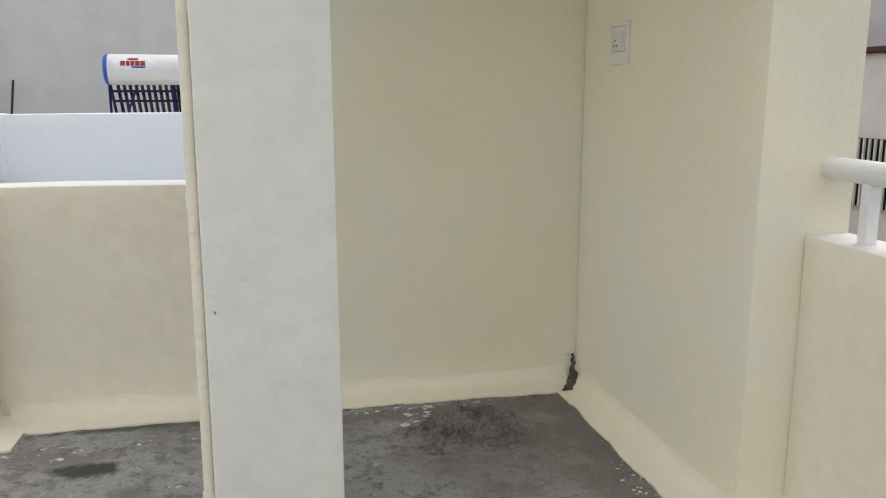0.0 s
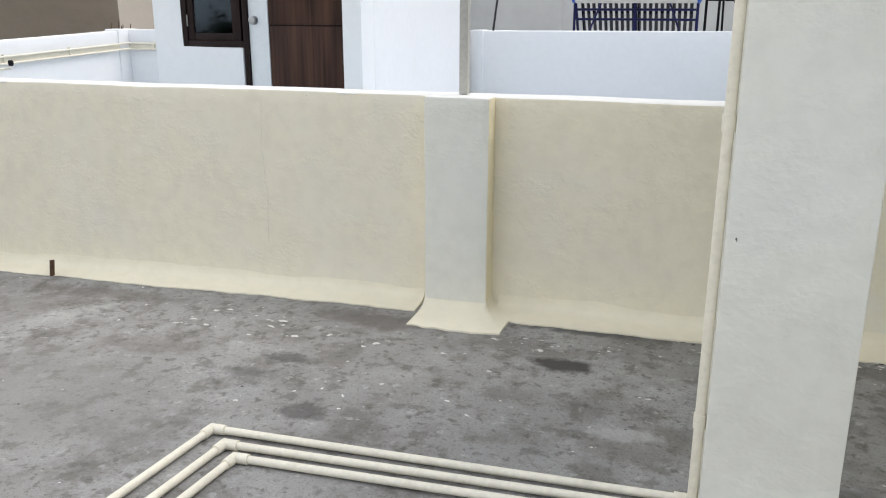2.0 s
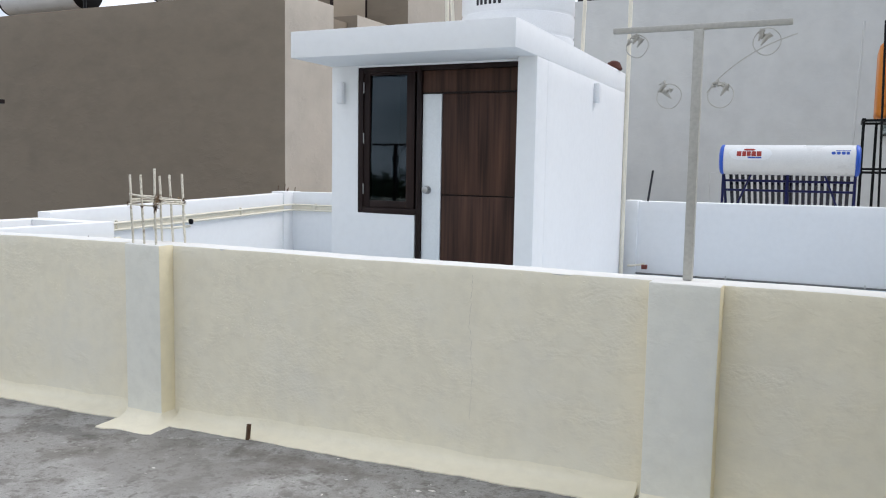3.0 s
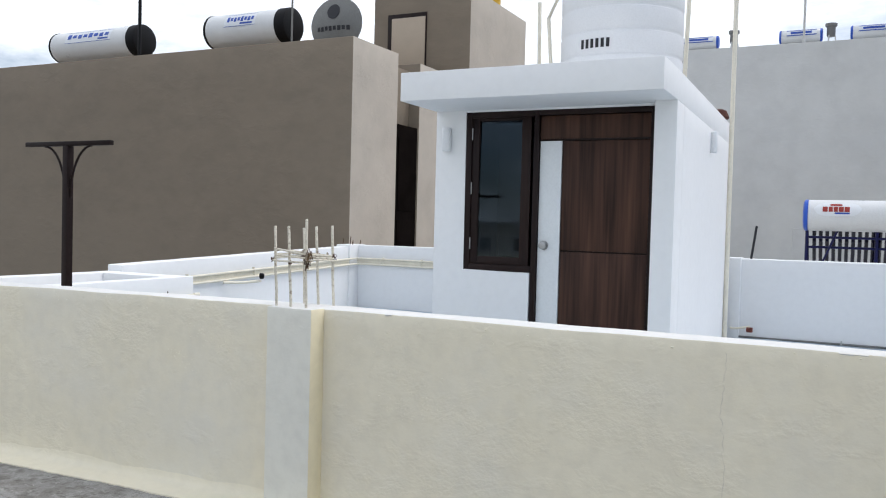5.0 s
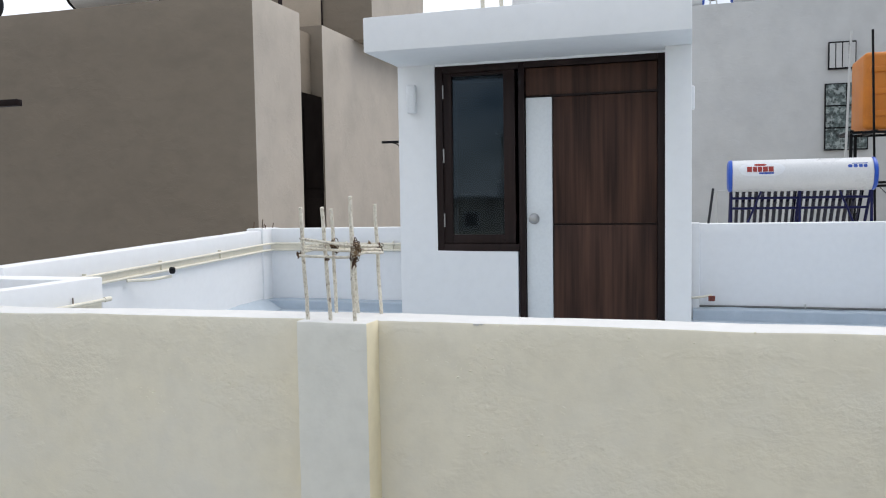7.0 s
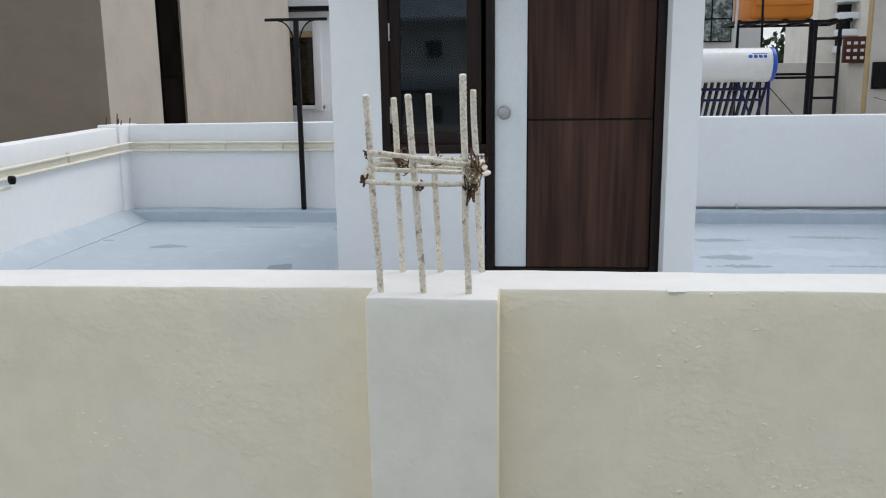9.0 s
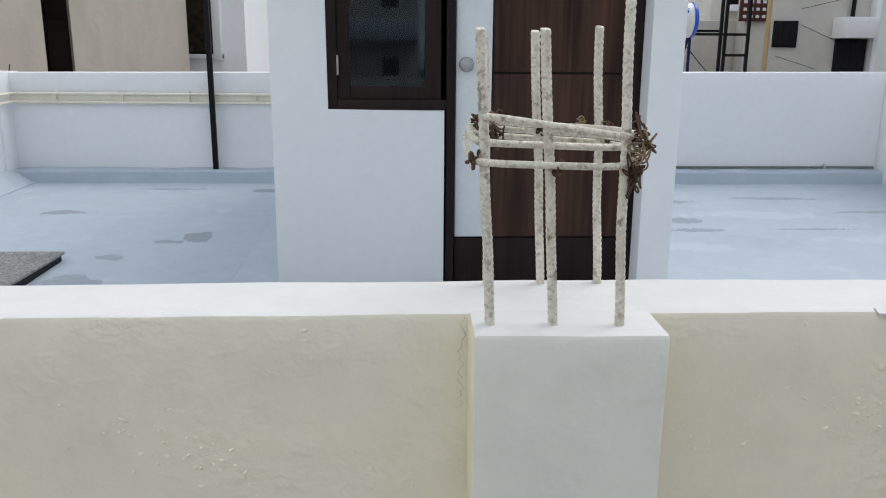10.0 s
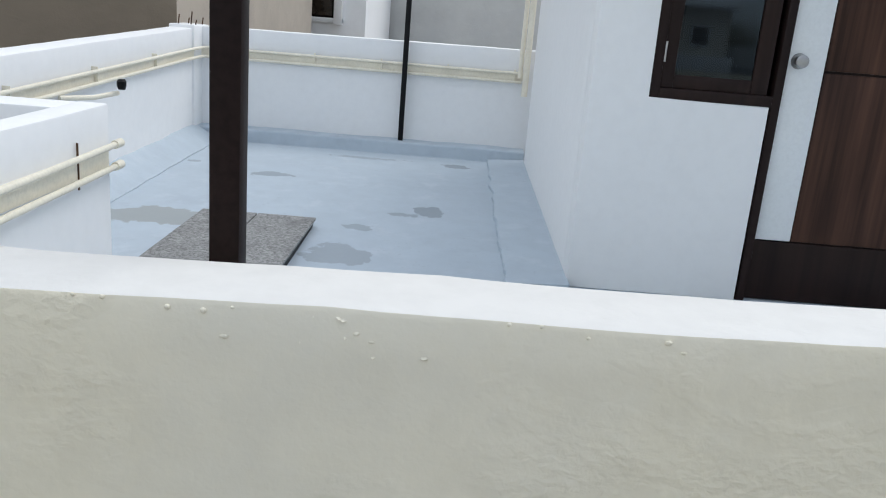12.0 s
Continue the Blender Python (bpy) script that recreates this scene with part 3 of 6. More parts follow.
COVE = [(-0.005, 0.095), (0.0008, 0.064), (0.005, 0.045), (0.014, 0.03), (0.032, 0.019), (0.06, 0.013), (0.10, 0.009), (0.15, 0.006)]
edges = [-11.4]
for px0, px1 in sorted(PILLARS[:2]):
    edges += [px0 - 0.035, px1 + 0.03]
edges += [1.37]
for a, b in zip(edges[::2], edges[1::2]):
    stops = [a] + [x for x in (-6.6, -1.6) if a < x < b] + [b]
    tagged(coved("trim_cove", [(x, WALL_Y, fall(x)) for x in stops], COVE, M_FRESH, side=-1, jitter=0.016, step=0.03), "cream painted mortar cove along the wall foot", "cove", kind="structure")
tagged(coved("trim_cove", [(1.41, WALL_Y - 0.085, 0), (1.41, 2.2, 0), (1.565, 2.2, 0), (1.565, -4.5, 0)], [(-0.006, 0.11), (0.0008, 0.074), (0.006, 0.05), (0.017, 0.033), (0.038, 0.02), (0.075, 0.011), (0.13, 0.006)], M_FRESH, side=-1, jitter=0.022, step=0.03), "cream painted mortar cove along the wall foot", "cove", kind="structure")
for px0, px1 in PILLARS[:2]:
    bm = bmesh.new()
    rings = []
    path = [(px0, WALL_Y + (3.445 - WALL_Y) * k / 6, -1, 0) for k in range(6)]
    path += [(px0 + (px1 - px0) * k / 14, 3.445, -1 + 2 * k / 14, -1) for k in range(15)]
    path += [(px1, 3.445 + (WALL_Y - 3.445) * k / 6, 1, 0) for k in range(1, 7)]
    for d, h in ((-0.005, 0.085), (0.0005, 0.058), (0.004, 0.042), (0.012, 0.029), (0.027, 0.019), (0.055, 0.012), (0.085, 0.007), (0.086, -0.01)):
        ring = []
        for x, y, sx, sy in path:
            rag = 1 + 0.16 * noise.noise(Vector((x, y, 0)) * 14) * (d / 0.085)
            ring.append(bm.verts.new((x + sx * abs(sx) ** 3 * d * (1.35 if sx > 0 else 0.15) * rag, y + sy * d * 2.45 * rag + (0 if sy else -d * 2.45 * (WALL_Y - y) / 0.108), h + fall(px0))))
        rings.append(ring)
    for a, b in zip(rings, rings[1:]):
        for i in range(len(a) - 1):
            bm.faces.new((a[i], a[i + 1], b[i + 1], b[i]))
    tagged(finish("trim_pillar_foot", bm, M_FRESH, angle=60), "flared cream mortar foot round the pillar", "cove", kind="structure")

# stub pipe at the parapet foot
bm = bmesh.new()
rod(bm, (-3.345, 3.41, -0.037), (-3.347, 3.425, 0.047), 0.012, 12)
tagged(finish("drain_stub", bm, M_RUST), "short rusty pipe stub standing at the parapet foot", "pipe")

# crack where the two coves meet
rng = random.Random(2)
bm = bmesh.new()
last = None
for i in range(19):
    f = i / 18
    w = 0.058 * (1 - f) ** 1.2 + 0.004 + rng.uniform(0, 0.006)
    c = Vector((1.352 + 0.045 * f + rng.uniform(-0.006, 0.006), WALL_Y - 0.17 + 0.16 * f, 0.012 + 0.012 * f + 0.085 * f ** 3))
    pair = [bm.verts.new(c + Vector((-w, 0.0, 0))), bm.verts.new(c + Vector((w * 0.8, 0, 0.003)))]
    if last:
        bm.faces.new((last[0], last[1], pair[1], pair[0]))
    last = pair
for k in range(9):
    c = Vector((1.397 + rng.uniform(-0.03, 0.004), WALL_Y - 0.012, 0.1 + rng.uniform(-0.02, 0.025)))
    r = rng.uniform(0.003, 0.008)
    bm.faces.new([bm.verts.new(c + Vector((r * rng.uniform(0.5, 1.2) * math.cos(a), 0, r * rng.uniform(0.5, 1.2) * math.sin(a)))) for a in [i * 6.283 / 6 for i in range(6)]])
tagged(finish("trim_crack", bm, M_CRACK), "dark crack in the corner where the coves meet", "crack", kind="structure")


# mortar foot of the column
bm = bmesh.new()
rings = []
for side, front, h in ((-0.004, -0.004, 0.24), (-0.002, 0.0005, 0.17), (0.0, 0.003, 0.11), (0.002, 0.008, 0.07), (0.003, 0.018, 0.04), (0.006, 0.038, 0.02), (0.010, 0.064, 0.01), (0.013, 0.086, 0.004), (0.013, 0.087, -0.01)):
    ring = []
    for k in range(25):
        f = k / 24
        wob = 0.006 * noise.noise(Vector((f * 9, h * 20, 1)))
        ring.append(bm.verts.new((-0.105 - side + (0.326 + 2 * side) * f, 2.115 - front + wob * front * 10, h)))
    rings.append([bm.verts.new((-0.105 - side, 2.39, h))] + ring + [bm.verts.new((0.221 + side, 2.39, h))])
for a, b in zip(rings, rings[1:]):
    for i in range(len(a) - 1):
        bm.faces.new((a[i], a[i + 1], b[i + 1], b[i]))
tagged(finish("trim_column_foot", bm, M_COLUMN, angle=60), "pale mortar flare at the column foot", "cove", kind="structure")

bm = bmesh.new()
for x, z, r in ((-0.081, 0.788, 0.0036), (-0.0795, 0.783, 0.002), (0.02, 0.62, 0.0015)):
    bmesh.ops.create_icosphere(bm, subdivisions=1, radius=1.0, matrix=Matrix.Translation((x, 2.1145, z)) @ Matrix.Diagonal((r * 0.6, 0.0015, r, 1)))
tagged(finish("trim_chip", bm, M_CRACK), "small dark chips in the column plaster", "chip", kind="structure")


def hairline(name, pts, out, width, label):
    """A thin jagged crack that stands a hair proud of its wall."""
    bm = bmesh.new()
    rng = random.Random(len(pts) + int(pts[0][0] * 10))
    last = None
    for a, b in zip(pts, pts[1:]):
        for i in range(14):
            c = Vector(a).lerp(Vector(b), i / 14) + Vector((rng.gauss(0, 0.003), 0, 0))
            w = width * rng.uniform(0.3, 1.0)
            pair = [bm.verts.new(c + Vector((-w, out, 0))), bm.verts.new(c + Vector((w, out, 0)))]
            if last:
                bm.faces.new((last[0], last[1], pair[1], pair[0]))
            last = pair
    return tagged(finish(name, bm, M_HAIR), label, "crack", kind="structure")


hairline("trim_crack", [(-2.135, WALL_Y, 0.91), (-2.15, WALL_Y, 0.7), (-2.13, WALL_Y, 0.45), (-2.14, WALL_Y, 0.2)], -0.006, 0.0006, "thin vertical hairline crack in the parapet plaster")
hairline("trim_crack", [(-4.243, 3.556, TOP - 0.004), (-4.246, 3.55, 0.86), (-4.243, 3.55, 0.8)], -0.006, 0.0006, "thin crack between pillar and parapet")

# broken cement in the alcove
bm = bmesh.new()
nx, ny = 80, 66
grid = []
for j in range(ny + 1):
    row = []
    for i in range(nx + 1):
        p = Vector((0.52 + 0.52 * i / nx, 2.82 + 0.52 * j / ny, 0))
        u, v = (p.x - 0.80) / 0.25, (p.y - 3.08) / 0.21
        d = math.hypot(u, v) + 0.5 * noise.noise(p * 7) + 0.15 * noise.noise(p * 25)
        m = max(0.0, min(1.0, (1.0 - d) * 4))
        ridge = 1 - abs(noise.noise(p * 11)) * 2.2
        h = -0.008 + m * (0.014 + 0.034 * max(0, ridge) ** 2 + 0.014 * noise.noise(p * 20) + 0.007 * noise.noise(p * 55) + 0.02 * max(0, 1 - abs(u + 0.75) * 4))
        row.append(bm.verts.new((p.x, p.y, h)))
    grid.append(row)
for j in range(ny):
    for i in range(nx):
        bm.faces.new((grid[j][i], grid[j][i + 1], grid[j + 1][i + 1], grid[j + 1][i]))
tagged(finish("cement_lump", bm, M_CEMENT, angle=25), "rough lump of broken dried cement on the floor", "cement")

# dried paint drips and grit
rng = random.Random(11)
def floor_z(x, y):
    p = Vector((x, y, 0))
    return fall(x) + 0.004 * noise.noise(p * 1.3) + 0.002 * noise.noise(p * 6.0)


def splats(name, mat, label, category, spots):
    bm = bmesh.new()
    for x, y, r in spots:
        k = rng.randint(7, 10)
        a0, st, lean = rng.uniform(0, 6.28), rng.uniform(0.35, 0.9), rng.uniform(-0.5, 0.5)
        z = floor_z(x, y)
        top = []
        for i in range(k):
            a = a0 + 6.283 * i / k
            u, v = r * rng.uniform(0.5, 1.15) * math.cos(a), st * r * rng.uniform(0.5, 1.15) * math.sin(a)
            top.append(bm.verts.new((x + u - lean * v, y + v + lean * u, z + 0.0012)))
        mid = bm.verts.new((x, y, z + 0.0012 + 0.12 * r))
        for i in range(k):
            bm.faces.new((top[i - 1], top[i], mid))
    return tagged(finish(name, bm, mat, angle=70), label, category, kind="stuff")


spots = []
# each run: from, to, how many, how wide, largest
for ax, ay, bx, by, n, w, big in ((-2.35, 3.0, -1.05, 3.02, 44, 0.03, 0.019), (-2.2, 3.18, -1.6, 3.1, 26, 0.05, 0.024), (-1.0, 3.16, 0.0, 3.3, 46, 0.03, 0.016), (-1.9, 2.5, -0.3, 2.75, 26, 0.15, 0.014), (0.15, 3.33, 1.05, 3.37, 110, 0.02, 0.014), (-3.9, 2.9, -1.4, 2.85, 24, 0.15, 0.01),
                                  (-1.9, 1.75, -0.4, 1.95, 26, 0.08, 0.011), (0.25, 2.2, 1.2, 2.6, 24, 0.2, 0.009), (-4.9, 3.0, -3.4, 3.2, 24, 0.1, 0.01), (1.2, 2.15, 1.32, 2.85, 170, 0.035, 0.010), (-0.25, 1.96, -0.08, 2.0, 30, 0.025, 0.014), (-0.1, 2.0, 0.2, 2.01, 24, 0.012, 0.012), (-0.5, 2.35, -0.3, 2.75, 9, 0.05, 0.01), (0.55, 3.2, 0.68, 3.34, 30, 0.03, 0.024)):
    for _ in range(n):
        f = rng.random()
        spots.append((ax + (bx - ax) * f + rng.gauss(0, w), ay + (by - ay) * f + rng.gauss(0, w), 0.0015 + big * rng.random() ** 3.2))
splats("paint_drips", M_DRIP, "dried white paint drips on the screed floor", "paint drips", [q for q in spots if q[1] < 3.39])
spots = [(rng.uniform(-5, 1.2), rng.uniform(1.2, 3.37), 0.0015 + 0.007 * rng.random() ** 4) for _ in range(260)]
spots += [(rng.uniform(-0.2, 1.2), rng.gauss(3.39, 0.012), 0.003 + 0.012 * rng.random() ** 2) for _ in range(60)]
splats("floor_grit", M_LABELDARK, "dark grit scattered on the screed floor", "grit", spots)

# small plaster lumps along the parapet's inner top edge
rng = random.Random(21)
bm = bmesh.new()
for _ in range(46):
    x = rng.uniform(-6.6, -0.3)
    z = near_top(x) - abs(rng.gauss(0, 0.02)) - 0.004
    r = rng.uniform(0.0015, 0.004)
    m = Matrix.Translation((x, WALL_Y - 0.001, z)) @ Matrix.Diagonal((r * rng.uniform(0.8, 2.2), r * 0.6, r, 1))
    bmesh.ops.create_icosphere(bm, subdivisions=1, radius=1.0, matrix=m)
for x, z, r in ((-6.083, 0.917, 0.0038), (-6.038, 0.916, 0.004), (-5.66, 0.93, 0.003), (-5.62, 0.931, 0.003), (-3.625, 0.86, 0.005), (-3.6, 0.8, 0.004)):
    bmesh.ops.create_icosphere(bm, subdivisions=2, radius=1.0, matrix=Matrix.Translation((x, WALL_Y - 0.002, z)) @ Matrix.Diagonal((r, r * 0.7, r, 1)))
tagged(finish("plaster_lumps", bm, M_CREAM, angle=80), "small dried plaster lumps along the parapet edge", "plaster", kind="stuff")

# flakes of white top paint hanging over the parapet edge
rng = random.Random(27)
bm = bmesh.new()
for x, w, d in ((-3.63, 0.012, 0.009), (-3.612, 0.007, 0.005), (-1.722, 0.035, 0.008), (-1.675, 0.016, 0.004)):
    top = near_top(x)
    rim = []
    n = 10
    for i in range(n + 1):
        f = i / n * 2 - 1
        rim.append(bm.verts.new((x + w * f, WALL_Y - 0.001, top - 0.004 - d * (1 - f * f) ** 0.6 * rng.uniform(0.6, 1.15))))
    back = [bm.verts.new((v.co.x, WALL_Y + 0.012, top + 0.002)) for v in rim]
    front = [bm.verts.new((v.co.x, WALL_Y - 0.004, top - 0.004)) for v in rim]
    for i in range(n):
        bm.faces.new((rim[i], rim[i + 1], front[i + 1], front[i]))
        bm.faces.new((front[i], front[i + 1], back[i + 1], back[i]))
tagged(finish("paint_flakes", bm, M_TOP, angle=60), "flakes of white paint hanging over the parapet edge", "paint", kind="stuff")

# trowel crumbs left in the plaster of the parapet
rng = random.Random(33)
bm = bmesh.new()
for _ in range(15):
    cx, cz = rng.uniform(-6.9, -3.0), rng.uniform(0.45, 0.92)
    tilt = rng.uniform(-0.4, 0.2)
    for _ in range(rng.randint(10, 40)):
        u = rng.gauss(0, 0.07)
        x, z = cx + u, cz + tilt * u + rng.gauss(0, 0.022)
        if z > near_top(x) - 0.012 or -4.25 < x < -3.96:
            continue
        r = 0.001 + 0.0022 * rng.random() ** 2.5
        w, lean = r * rng.uniform(0.9, 2.6), rng.uniform(-0.6, 0.6)
        ring = [bm.verts.new((x + w * math.cos(a) - lean * r * math.sin(a), WALL_Y + 0.001, z + r * math.sin(a) + lean * w * math.cos(a))) for a in [k * 6.283 / 6 for k in range(6)]]
        tip = bm.verts.new((x, WALL_Y - 0.0045 - 0.3 * r, z + 0.2 * r))
        for k in range(6):
            bm.faces.new((ring[k - 1], ring[k], tip))
tagged(finish("plaster_crumbs", bm, M_CREAM, angle=80), "small plaster crumbs standing out of the parapet face", "plaster", kind="stuff")

# ---------------------------------------------------------------- pipes on the floor and the column
pipe_ends = [((-0.118, 2.212), (-1.593, 2.165)), ((-0.108, 2.150), (-1.503, 2.092)), ((-0.098, 2.085), (-1.430, 2.030))]
for (ax, ay), (bx, by) in pipe_ends:
    t = thing("floor_pipe", "cream painted water pipe lying on the terrace floor", "pipe", group="floor pipes")
    bm = bmesh.new()
    rod(bm, (ax, ay, 0.016), (bx, by, 0.016), 0.0125, 14)
    part("run", bm, M_PIPE, t)
    bm = bmesh.new()
    rod(bm, (bx, by, 0.016), (bx - 0.12, by - 1.2, 0.016), 0.0125, 14)
    rod(bm, (bx - 0.12, by - 1.2, 0.016), (bx - 0.12, -4.5, 0.016), 0.0125, 14)
    part("run", bm, M_PIPE, t)
    bm = bmesh.new()
    rod(bm, (bx + 0.045, by + 0.0016, 0.0165), (bx - 0.004, by, 0.0165), 0.0165, 14)
    rod(bm, (bx, by + 0.006, 0.0165), (bx - 0.005, by - 0.045, 0.0165), 0.0165, 14)
    part("elbow", bm, M_PIPE, t)
    bm = bmesh.new()
    rod(bm, (ax - 0.05, ay - 0.0016, 0.0165), (ax + 0.004, ay, 0.0165), 0.0165, 14)
    part("socket", bm, M_PIPE, t)
t = thing("riser_pipe", "cream painted pipe rising up the side of the column", "pipe")
bm = bmesh.new()
rod(bm, (-0.121, 2.158, 0.0), (-0.121, 2.158, 2.26), 0.0135, 16)
part("run", bm, M_PIPE, t)
for z in (0.285, 1.055, 1.9):
    bm = bmesh.new()
    rod(bm, (-0.121, 2.158, z - 0.02), (-0.121, 2.158, z + 0.02), 0.0165, 16)
    part("coupler", bm, M_PIPE, t)
for z in (0.55, 1.5):
    bm = boxed(-0.121, -0.104, 2.15, 2.17, z - 0.008, z + 0.008, 0.002)
    part("clip", bm, M_PIPE, t)

# ---------------------------------------------------------------- switch plate and handrail
t = thing("switch_plate", "white recessed socket and switch plate on the cream wall", "socket", (1.405, 3.17, 1.49))
part("backbox", boxed(-0.001, 0.006, -0.078, 0.078, -0.075, 0.075), M_COLUMN, t)
for y0, y1, z0, z1 in ((-0.08, -0.066, -0.08, 0.08), (0.066, 0.08, -0.08, 0.08), (-0.066, 0.066, 0.064, 0.08), (-0.066, 0.066, -0.08, -0.035)):
    part("rim", boxed(-0.012, 0.004, y0, y1, z0, z1, 0.003), M_COLUMN, t)
pl = part("plate", boxed(-0.007, -0.001, -0.05, 0.056, -0.03, 0.045, 0.002), M_SOCKET, t)
for y, z in ((0.022, -0.008), (0.044, -0.008), (0.033, 0.012)):
    bm = bmesh.new()
    rod(bm, (-0.0085, y, z), (-0.0065, y, z), 0.004, 10)
    part("hole", bm, M_LABELDARK, pl)
part("rocker", boxed(-0.012, -0.006, -0.034, -0.006, -0.015, 0.03, 0.002), M_SOCKET, pl)

t = thing("handrail", "white painted round handrail on posts over the low wall", "handrail")
bm = bmesh.new()
rod(bm, (1.635, 2.205, 1.095), (1.635, -4.5, 1.095), 0.033, 20)
part("rail", bm, M_RAIL, t)
for k in range(6):
    y = 2.03 - k * 1.15
    bm = boxed(1.617, 1.653, y - 0.018, y + 0.018, 0.9, 1.07, 0.003)
    part("post", bm, M_RAIL, t)

# ---------------------------------------------------------------- starter bars on the pillar
t = thing("starter_bars", "cream splashed ribbed steel starter bars tied with a stirrup", "rebar", (0, 0, 0))
BARS = [((-4.209, 3.487), (-4.229, 3.487, 1.337)), ((-4.125, 3.487), (-4.149, 3.487, 1.337)), ((-4.036, 3.485), (-4.045, 3.487, 1.373)),
        ((-4.196, 3.695), (-4.208, 3.695, 1.329)), ((-4.112, 3.695), (-4.133, 3.695, 1.337)), ((-4.021, 3.695), (-4.038, 3.695, 1.344))]
for (bx, by), (tx, ty, tz) in BARS:
    bm = bmesh.new()
    a, b = Vector((bx, by, TOP - 0.01)), Vector((tx, ty, tz))
    n = 46
    prof = []
    for i in range(n * 2 + 1):
        f = i / (n * 2)
        prof.append((a.lerp(b, f) + Vector((0.003 * noise.noise(Vector((f * 3, bx * 9, by))), 0.003 * noise.noise(Vector((f * 3, by * 9, bx))), 0)), 0.0062 + (0.0009 if i % 2 else 0)))
    rings = []
    for p, r in prof:
        rings.append([bm.verts.new(p + Vector((r * math.cos(2 * math.pi * k / 10), r * math.sin(2 * math.pi * k / 10), 0.0018 * math.sin(2 * math.pi * k / 10)))) for k in range(10)])
    for r0, r1 in zip(rings, rings[1:]):
        for k in range(10):
            bm.faces.new((r0[k], r0[(k + 1) % 10], r1[(k + 1) % 10], r1[k]))
    bm.faces.new(rings[-1])
    part("bar", bm, M_REBAR, t, angle=60)
STIRRUPS = [
    [(-4.240, 3.515, 1.172), (-4.03, 3.512, 1.167), (-3.99, 3.56, 1.182), (-3.982, 3.72, 1.17), (-4.01, 3.75, 1.172), (-4.21, 3.75, 1.182), (-4.245, 3.71, 1.188), (-4.25, 3.56, 1.182)],
    [(-4.236, 3.53, 1.196), (-4.03, 3.56, 1.186), (-3.996, 3.57, 1.192), (-3.99, 3.71, 1.183), (-4.015, 3.735, 1.184), (-4.205, 3.735, 1.194), (-4.24, 3.70, 1.2), (-4.244, 3.57, 1.2)],
    [(-4.226, 3.508, 1.232), (-4.03, 3.512, 1.206), (-4.0, 3.56, 1.204), (-3.995, 3.70, 1.196), (-4.02, 3.72, 1.196), (-4.20, 3.72, 1.205), (-4.235, 3.69, 1.212), (-4.238, 3.58, 1.22)],
]
for pts in STIRRUPS:
    bm = bmesh.new()
    dense = []
    for a, b in zip(pts, pts[1:] + pts[:1]):
        for i in range(6):
            dense.append(Vector(a).lerp(Vector(b), i / 6))
    dense = [Vector((-4.124 + (p.x + 4.118) * 0.9, p.y - 0.042, p.z)) for p in dense]
    for _ in range(2):
        dense = [(dense[i - 1] + dense[i] * 2 + dense[(i + 1) % len(dense)]) / 4 for i in range(len(dense))]
    sweep(bm, dense, 0.0048, 9, True)
    part("stirrup", bm, M_REBAR, t, angle=60)
rng = random.Random(4)
for cx, cy, cz, size, mat in ((-4.026, 3.484, 1.207, 0.020, M_RUST), (-4.022, 3.480, 1.19, 0.019, M_STRAW), (-4.03, 3.480, 1.163, 0.015, M_RUST), (-4.034, 3.478, 1.143, 0.010, M_RUST), (-4.196, 3.675, 1.187, 0.020, M_RUST), (-4.2, 3.672, 1.2, 0.012, M_STRAW),
                              (-4.13, 3.478, 1.163, 0.010, M_RUST), (-4.115, 3.686, 1.195, 0.012, M_RUST), (-4.236, 3.482, 1.174, 0.010, M_RUST), (-4.228, 3.498, 1.222, 0.009, M_RUST), (-4.02, 3.69, 1.19, 0.012, M_RUST), (-4.06, 3.69, 1.2, 0.010, M_STRAW)):
    bm = bmesh.new()
    knots = []
    for k in range(34):
        p = Vector((cx + rng.gauss(0, 0.55) * size, cy + rng.gauss(0, 0.45) * size, cz + rng.gauss(0, 0.7) * size))
        if k % 8 == 7:
            p += Vector((rng.uniform(-1, 0.8), rng.uniform(-1, 0.4), rng.uniform(-1, 0.7))) * size
        knots.append(p)
    pts = []
    for a, b, c in zip(knots, knots[1:], knots[2:]):
        p, q = (a + b) / 2, (b + c) / 2
        pts += [p.lerp(b, f).lerp(b.lerp(q, f), f) for f in (0.0, 0.2, 0.4, 0.6, 0.8)]
    sweep(bm, pts, 0.0013, 6)
    part("tie_wire", bm, mat, t, "rusty binding wire", angle=60)


# ---------------------------------------------------------------- clothes line posts
def line_post(name, label, at, base, height, half, size, mat, arms=True, turn=0):
    t = thing(name, label, "clothes post", (at[0], at[1], base), turn)
    s = size / 2
    part("post", boxed(-s, s, -s, s, 0, height, 0.003), mat, t)
    part("crossbar", boxed(-half, half, -s * 0.7, s * 0.7, height, height + size * 0.62, 0.003), mat, t)
    if arms:
        for sgn in (-1, 1):
            bm = bmesh.new()
            pts = []
            for i in range(11):
                a = i / 10 * math.pi / 2
                pts.append((sgn * (half * 0.55 - (half * 0.55 - s) * math.sin(a)), 0, height - (height * 0.0 + half * 0.85) * (1 - math.cos(a))))
            sweep(bm, pts, size * 0.16, 8)
            part("brace", bm, mat, t)
    return t


